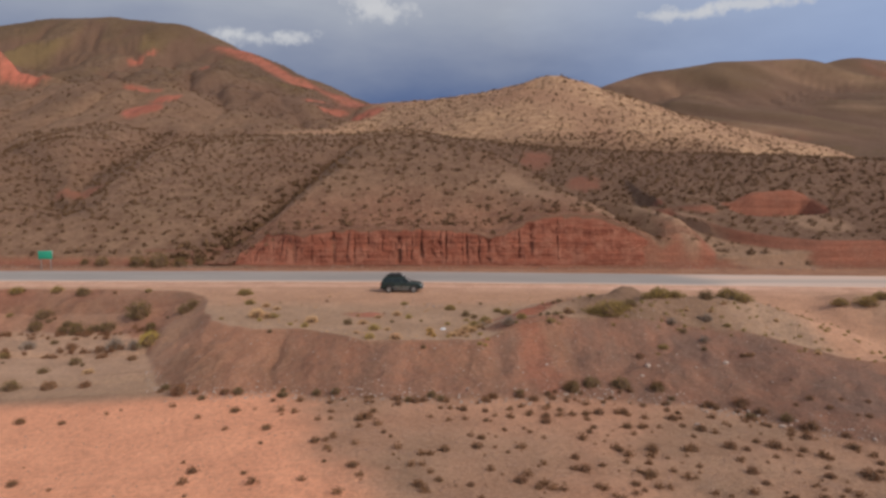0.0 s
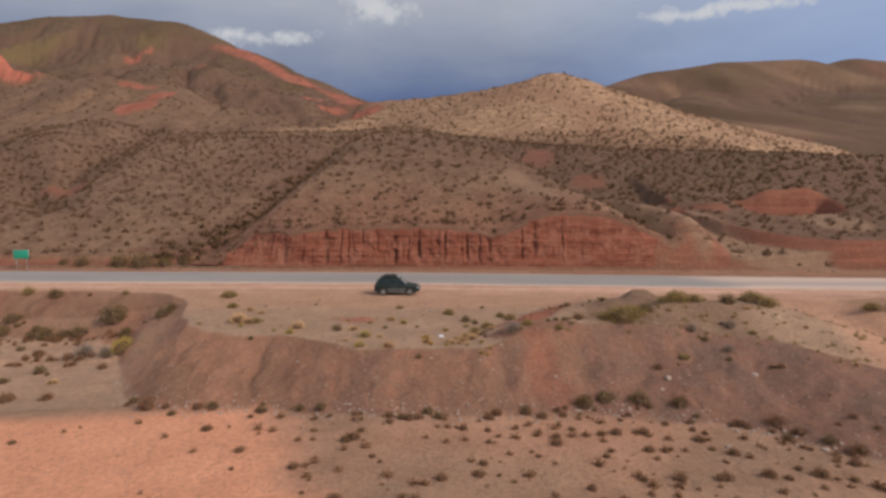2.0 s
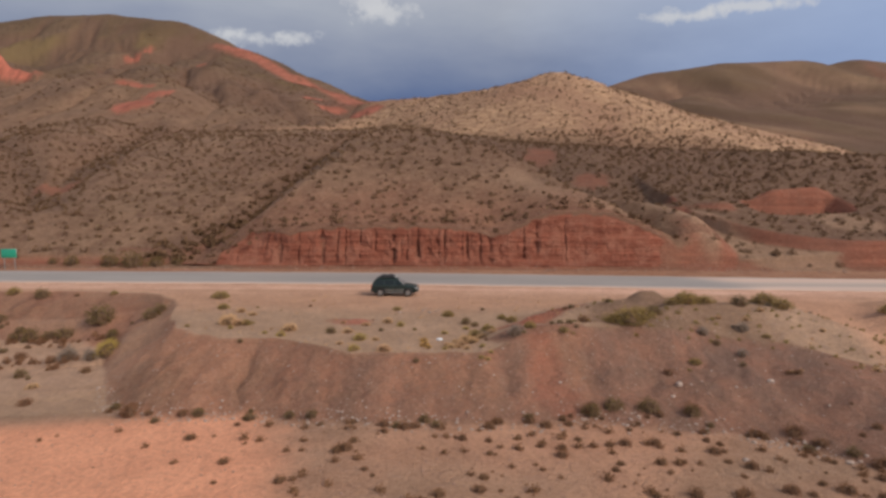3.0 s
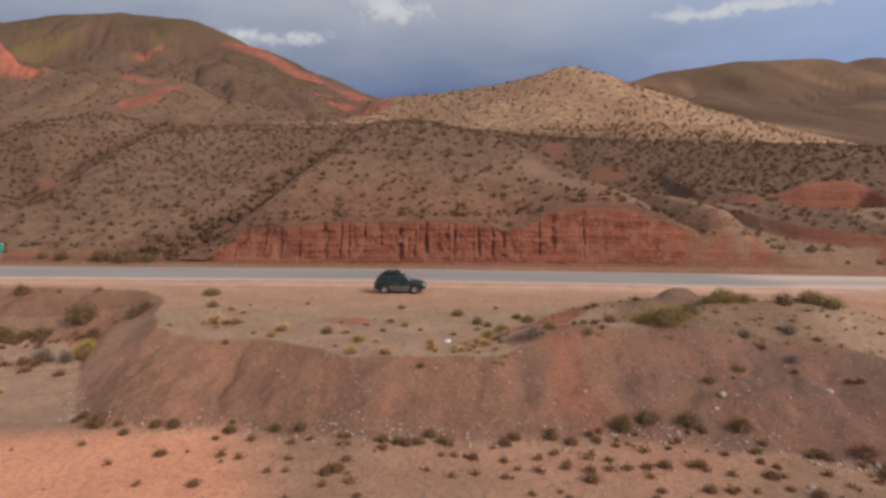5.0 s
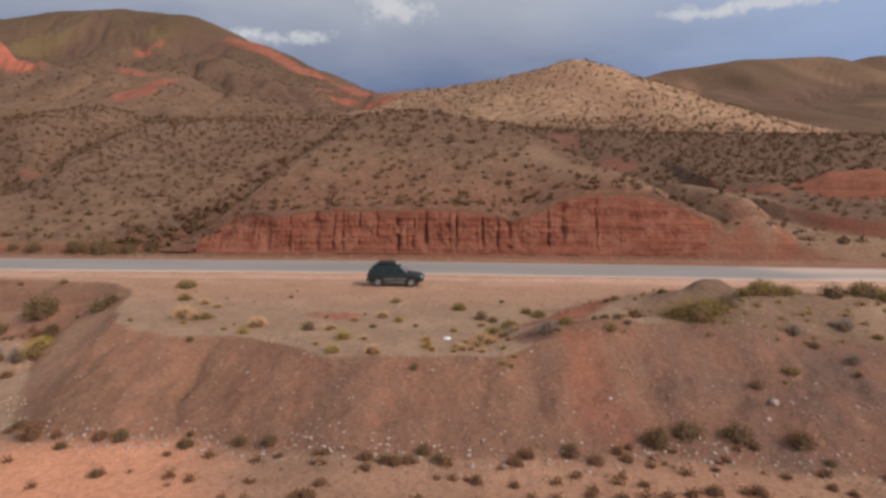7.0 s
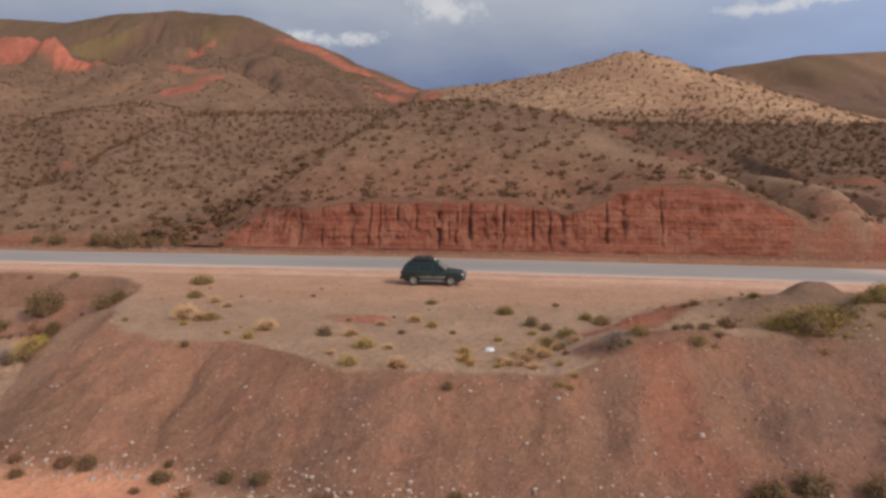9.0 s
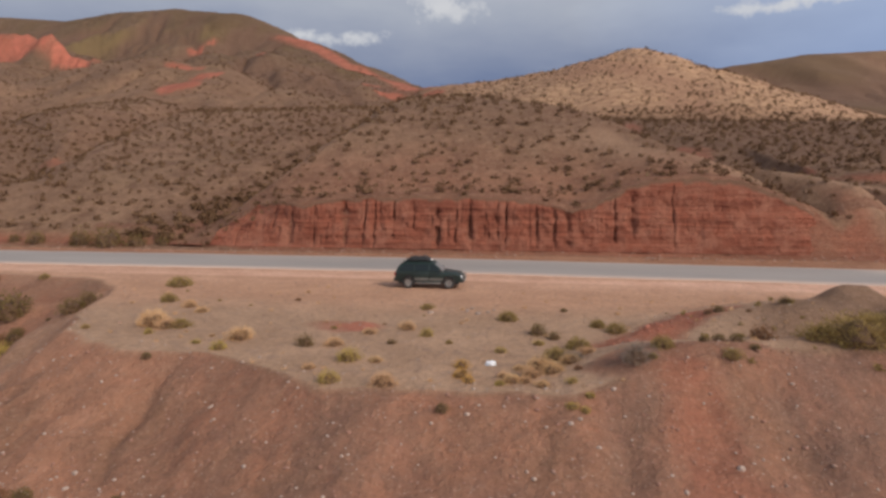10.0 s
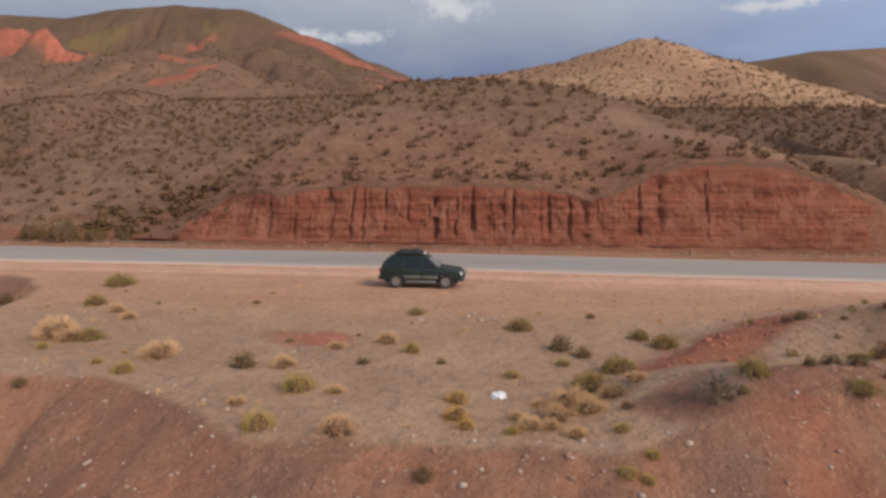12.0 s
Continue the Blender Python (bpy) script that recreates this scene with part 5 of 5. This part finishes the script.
def glass_material():
    m, nt, b = material("tinted_glass")
    b.inputs["Base Color"].default_value = (0.010, 0.016, 0.017, 1)
    b.inputs["Roughness"].default_value = 0.06
    b.inputs["Specular IOR Level"].default_value = 0.4
    return m


GLASS = glass_material()
# the sky's reflection in the windscreen, put in as a light grey base
SKYLIT_GLASS = plain("skylit_glass", (0.20, 0.205, 0.21), 0.3, vary=0.25, scale=4)
STEP = plain("scuffed_metal", (0.30, 0.28, 0.26), 0.5, metal=0.3)


def prism(outline, y0, y1, inset=0.0, shrink=0.0):
    """A solid from an x-z outline between two y; inset rounds the outer sides inwards."""
    bm = bmesh.new()
    cx = sum(p[0] for p in outline) / len(outline)
    cz = sum(p[1] for p in outline) / len(outline)
    rings = []
    lay = ((y0, shrink), (y0 + inset, 0), (y1 - inset, 0), (y1, shrink)) if inset else ((y0, 0), (y1, 0))
    for yy, s in lay:
        rings.append([bm.verts.new((p[0] + (cx - p[0]) * s, yy, p[1] + (cz - p[1]) * s)) for p in outline])
    n = len(outline)
    for a, b in zip(rings[:-1], rings[1:]):
        for k in range(n):
            bm.faces.new((a[k], a[(k + 1) % n], b[(k + 1) % n], b[k]))
    bm.faces.new(rings[0])
    bm.faces.new(list(reversed(rings[-1])))
    return bm


def box(x0, x1, y0, y1, z0, z1, taper=0.0):
    bm = bmesh.new()
    v = [bm.verts.new((x + (taper if x == x0 else -taper) * (z == z1), y + (taper if y == y0 else -taper) * (z == z1), z))
         for z in (z0, z1) for y in (y0, y1) for x in (x0, x1)]
    for f in ((0, 1, 3, 2), (4, 5, 7, 6), (0, 1, 5, 4), (2, 3, 7, 6), (0, 2, 6, 4), (1, 3, 7, 5)):
        bm.faces.new([v[i] for i in f])
    return bm


def slab(corners, out, thick):
    """A pane from four corners, thickened along `out`."""
    bm = bmesh.new()
    o = Vector(out).normalized() * thick
    a = [bm.verts.new(c) for c in corners]
    b = [bm.verts.new(Vector(c) + o) for c in corners]
    n = len(a)
    bm.faces.new(a)
    bm.faces.new(b[::-1])
    for k in range(n):
        bm.faces.new((a[k], b[k], b[(k + 1) % n], a[(k + 1) % n]))
    return bm


def lathe(profile, n=28):
    """Turns (radius, y) points about the y axis."""
    bm = bmesh.new()
    rings = []
    for k in range(n):
        a = 2 * math.pi * k / n
        rings.append([bm.verts.new((r * math.cos(a), yy, r * math.sin(a))) for r, yy in profile])
    for k in range(n):
        a, b = rings[k], rings[(k + 1) % n]
        for j in range(len(profile) - 1):
            bm.faces.new((a[j], b[j], b[j + 1], a[j + 1]))
    bmesh.ops.remove_doubles(bm, verts=bm.verts, dist=1e-5)
    return bm


def arch(cx, r, z0, n=9):
    """Points of a wheel arch from its front foot over to its rear foot."""
    out = []
    a0 = math.asin(max(-1, (z0 - 0.37) / r))
    for k in range(n):
        a = a0 + (math.pi - 2 * a0) * k / (n - 1)
        out.append((cx + r * math.cos(a), 0.37 + r * math.sin(a)))
    return out


def build_car():
    car = empty("car", (-4.74, 69.05, -0.02), 0.8, 0.965)
    XR, XF = -1.35, 1.35
    # body below the waist, nose towards +x
    low = 0.40
    outline = [(-2.22, 0.46), (-2.28, 0.70), (-2.26, 1.02), (-2.20, 1.10), (0.98, 1.10), (1.30, 1.07), (1.90, 1.00), (2.12, 0.93), (2.22, 0.80), (2.24, 0.48), (2.05, low)]
    outline += arch(XF, 0.44, low) + [(0.6, low), (-0.6, low)] + arch(XR, 0.44, low) + [(-2.05, low)]
    body = part("body", prism(outline, -0.89, 0.89, 0.14, 0.035), PAINT, car, bevel=0.02)
    # bonnet
    part("bonnet", slab([(1.02, -0.74, 1.10), (2.06, -0.68, 0.955), (2.06, 0.68, 0.955), (1.02, 0.74, 1.10)], (0.12, 0, 1), 0.035), PAINT, car, bevel=0.015)
    # cabin: tapered shell
    bm = bmesh.new()
    zs = ((1.09, -2.20, 1.02, 0.86), (1.40, -2.06, 0.66, 0.77), (1.66, -1.78, 0.34, 0.67), (1.73, -1.55, 0.16, 0.58))
    rings = [[bm.verts.new(p) for p in ((xa, -w, z), (xb, -w, z), (xb, w, z), (xa, w, z))] for z, xa, xb, w in zs]
    for a, b in zip(rings[:-1], rings[1:]):
        for k in range(4):
            bm.faces.new((a[k], a[(k + 1) % 4], b[(k + 1) % 4], b[k]))
    bm.faces.new(rings[0][::-1])
    bm.faces.new(rings[-1])
    part("cabin", bm, PAINT, car, bevel=0.035)

    def wy(z):
        return np.interp(z, [1.09, 1.40, 1.66, 1.73], [0.86, 0.77, 0.67, 0.58])

    def wx(z):
        return np.interp(z, [1.09, 1.40, 1.66], [1.02, 0.66, 0.34])

    z0, z1 = 1.15, 1.585
    for s in (-1, 1):
        for name, xa0, xb0, xa1, xb1 in (("side_window", 0.08, wx(z0) - 0.12, 0.08, wx(z1) - 0.14), ("side_window", -0.92, -0.02, -0.92, -0.02), ("side_window", -1.92, -1.02, -1.66, -1.02)):
            part(name, slab([(xa0, s * (wy(z0) - 0.004), z0), (xb0, s * (wy(z0) - 0.004), z0), (xb1, s * (wy(z1) - 0.004), z1), (xa1, s * (wy(z1) - 0.004), z1)], (0, s, 0.3), 0.014),
                 GLASS, car, "dark tinted side window glass", sm=False)
        # doors, handles, cladding, step, mirror, rail
        for xa, xb in ((0.03, 0.96), (-0.93, -0.01)):
            d = part("door", box(xa, xb, min(s * 0.885, s * 0.905), max(s * 0.885, s * 0.905), 0.52, 1.08), PAINT, car, bevel=0.008)
            part("handle", box(xa + 0.06, xa + 0.22, min(s * 0.905, s * 0.93), max(s * 0.905, s * 0.93), 0.93, 0.965), BLACK, d, "black door handle", bevel=0.008)
            part("cladding", box(xa + 0.01, xb - 0.01, min(s * 0.905, s * 0.925), max(s * 0.905, s * 0.925), 0.52, 0.70), SILVER, d, "dusty grey lower door cladding", bevel=0.01)
        part("side_step", box(-0.84, 0.84, min(s * 0.84, s * 0.98), max(s * 0.84, s * 0.98), 0.34, 0.40), STEP, car, "pale metal side step", bevel=0.015)
        m = part("mirror", box(0.72, 0.86, min(s * 0.93, s * 1.10), max(s * 0.93, s * 1.10), 1.12, 1.27), BLACK, car, bevel=0.03)
        part("mirror_arm", box(0.76, 0.82, min(s * 0.84, s * 0.95), max(s * 0.84, s * 0.95), 1.13, 1.17), BLACK, m)
        for cx in (XR, XF):
            bm = bmesh.new()
            inner, outer = arch(cx, 0.43, 0.42, 13), arch(cx, 0.50, 0.42, 13)
            y0, y1 = s * 0.86, s * 0.935
            va = [[bm.verts.new((p[0], yy, p[1])) for p in ring] for ring, yy in ((inner, y1), (outer, y1 - s * 0.015), (outer, y0), (inner, y0))]
            for a, b in zip(va, va[1:] + va[:1]):
                for k in range(12):
                    bm.faces.new((a[k], a[k + 1], b[k + 1], b[k]))
            part("wheel_flare", bm, BLACK, car, "dusty grey wheel arch flare")
        hl = part("headlight", box(2.00, 2.235, min(s * 0.50, s * 0.84), max(s * 0.50, s * 0.84), 0.72, 0.90, 0.02), LAMP, car, "clear bright headlight", bevel=0.03)
        part("tail_light", box(-2.29, -2.20, min(s * 0.68, s * 0.87), max(s * 0.68, s * 0.86), 0.84, 1.04), TAIL, car, "red tail light", bevel=0.02)
        part("roof_rail", box(-1.75, 0.05, min(s * 0.54, s * 0.58), max(s * 0.54, s * 0.58), 1.76, 1.80), BLACK, car, bevel=0.012)
        part("fog_light", box(2.27, 2.33, min(s * 0.52, s * 0.68), max(s * 0.52, s * 0.68), 0.52, 0.62), LAMP, car, bevel=0.02)
    for xx in (-1.5, -0.7, 0.0):
        part("roof_bar", box(xx - 0.03, xx + 0.03, -0.58, 0.58, 1.78, 1.82), BLACK, car, bevel=0.01)
    # glass front and back
    part("windscreen", slab([(wx(1.13) - 0.02, -0.76, 1.13), (wx(1.13) - 0.02, 0.76, 1.13), (wx(1.60) - 0.0, 0.62, 1.60), (wx(1.60) - 0.0, -0.62, 1.60)], (1, 0, 0.9), 0.02), SKYLIT_GLASS, car,
         "sloping windscreen with a painted pale sky reflection", sm=False)
    part("rear_window", slab([(-2.16, -0.68, 1.18), (-2.16, 0.68, 1.18), (-1.88, 0.60, 1.57), (-1.88, -0.60, 1.57)], (-1, 0, 0.6), 0.016), GLASS, car, "rear window", sm=False)
    part("front_bumper", box(2.05, 2.34, -0.86, 0.86, 0.42, 0.68, 0.03), CLADDING, car, "dusty grey front bumper", bevel=0.04)
    part("rear_bumper", box(-2.36, -2.12, -0.86, 0.86, 0.44, 0.68, 0.03), CLADDING, car, "dusty grey rear bumper", bevel=0.04)
    g = part("grille", box(2.18, 2.25, -0.48, 0.48, 0.72, 0.90), BLACK, car, bevel=0.015)
    for k in range(4):
        part("grille_bar", box(2.25, 2.262, -0.46, 0.46, 0.745 + 0.04 * k, 0.757 + 0.04 * k), SILVER, g)
    bar = part("bull_bar", box(2.36, 2.40, -0.60, 0.60, 0.70, 0.75), ALLOY, car, "pale metal front guard bar", bevel=0.015)
    for s in (-0.45, 0.45):
        part("upright", box(2.34, 2.39, s - 0.025, s + 0.025, 0.50, 0.98), ALLOY, bar, bevel=0.012)
    part("roof_lamp", box(0.10, 0.22, -0.40, -0.22, 1.80, 1.93), LAMP, car, "white spot lamp on the roof rack", bevel=0.03)
    part("number_plate", box(2.40, 2.412, -0.22, 0.22, 0.49, 0.60), WHITE, car, "blank white plate")
    part("underbody", box(-2.0, 2.0, -0.78, 0.78, 0.28, 0.45), BLACK, car, bevel=0.03)
    # wheels
    for cx in (XR, XF):
        for s in (-1, 1):
            tyre = part("tyre", lathe([(0.235, -0.11), (0.30, -0.125), (0.352, -0.115), (0.368, -0.08), (0.37, 0), (0.368, 0.08), (0.352, 0.115), (0.30, 0.125), (0.235, 0.11), (0.235, -0.11)]), RUBBER, car)
            tyre.location = (cx, s * 0.80, 0.37)
            part("rim", lathe([(0.238, -0.08), (0.238, 0.095), (0.21, 0.10), (0.20, 0.075), (0.12, 0.07), (0.07, 0.085), (0.0, 0.09)] if s > 0 else
                              [(0.238, 0.08), (0.238, -0.095), (0.21, -0.10), (0.20, -0.075), (0.12, -0.07), (0.07, -0.085), (0.0, -0.09)]), ALLOY, tyre, "dusty alloy rim")
            for k in range(6):
                a = k * math.pi / 3
                bm = box(0.06, 0.215, -0.022, 0.022, -0.022, 0.022)
                bmesh.ops.rotate(bm, verts=bm.verts, cent=(0, 0, 0), matrix=Matrix.Rotation(a, 3, "Y"))
                bmesh.ops.translate(bm, verts=bm.verts, vec=(0, s * 0.085, 0))
                part("spoke", bm, ALLOY, tyre)
    return tagged(car, "dark green four-wheel-drive estate car parked on the gravel", "car")


build_car()


def build_roof_load():
    """A strapped canvas bundle on the roof rack."""
    ob = empty("luggage_bundle", (-4.74 - 0.70, 69.05, 1.735), 0.8, 0.965)
    bm = bmesh.new()
    bmesh.ops.create_grid(bm, x_segments=14, y_segments=10, size=0.5)
    top = {v: v.co.copy() for v in bm.verts}
    res = bmesh.ops.extrude_face_region(bm, geom=bm.faces[:])
    for v in res["geom"]:
        if isinstance(v, bmesh.types.BMVert):
            e = min(1.0, 4.5 * min(0.5 - abs(v.co.x), 0.5 - abs(v.co.y)) + 0.25)
            v.co.z = (0.19 + 0.09 * noise.noise(Vector((v.co.x * 6, v.co.y * 5, 1)))) * e
    for v in bm.verts:
        v.co.x *= 1.5
        v.co.y *= 1.02
    part("cover", bm, CANVAS, ob, "lumpy black canvas cover")
    for xx in (-0.42, 0.0, 0.42):
        part("strap", box(xx - 0.02, xx + 0.02, -0.53, 0.53, 0.178, 0.20), BLACK, ob)
    tagged(ob, "black canvas luggage bundle strapped on the car roof", "luggage")


build_roof_load()


# ---------------------------------------------------------------- road sign
SIGN_GREEN = plain("sign_green", (0.010, 0.26, 0.155), 0.45, vary=0.08)
STEEL = plain("galvanised_steel", (0.35, 0.35, 0.34), 0.5, metal=0.7)


def build_sign():
    x, y = -52.7, 84.4
    z = float(terrain(np.array([x]), np.array([y]))[0])
    ob = empty("road_sign", (x, y, z - 0.1), 6)
    panel = part("panel", box(-0.88, 0.88, -0.02, 0.02, 1.55, 2.6), SIGN_GREEN, ob, "plain green sign panel", bevel=0.012)
    part("rim", box(-0.91, 0.91, 0.02, 0.035, 1.52, 2.63), STEEL, panel)
    for s in (-0.6, 0.6):
        part("post", box(s - 0.04, s + 0.04, 0.035, 0.115, 0.0, 2.55), STEEL, ob, bevel=0.006)
    tagged(ob, "green road sign on two steel posts beside the road", "road sign")


build_sign()


# ---------------------------------------------------------------- litter
BAG = plain("white_polythene", (0.78, 0.78, 0.80), 0.35, vary=0.06)


def build_bag(x, y, size):
    bm = bmesh.new()
    bmesh.ops.create_icosphere(bm, subdivisions=3, radius=0.5)
    for v in bm.verts:
        n = noise.noise(v.co * 4.0) * 0.35 + noise.noise(v.co * 9.0) * 0.18
        v.co = v.co * (0.8 + n)
        v.co.z = max(-0.12, v.co.z * 0.55)
    me = bpy.data.meshes.new("plastic_bag")
    bm.to_mesh(me)
    bm.free()
    me.materials.append(BAG)
    ob = new("plastic_bag", me)
    ob.matrix_world = pose(x, y, float(terrain(np.array([x]), np.array([y]))[0]) + 0.1 * size, 0, 0, 30) @ Matrix.Scale(size, 4)
    tagged(ob, "crumpled white plastic bag lying among the tussocks", "bag")


build_bag(0.0, 51.9, 0.5)
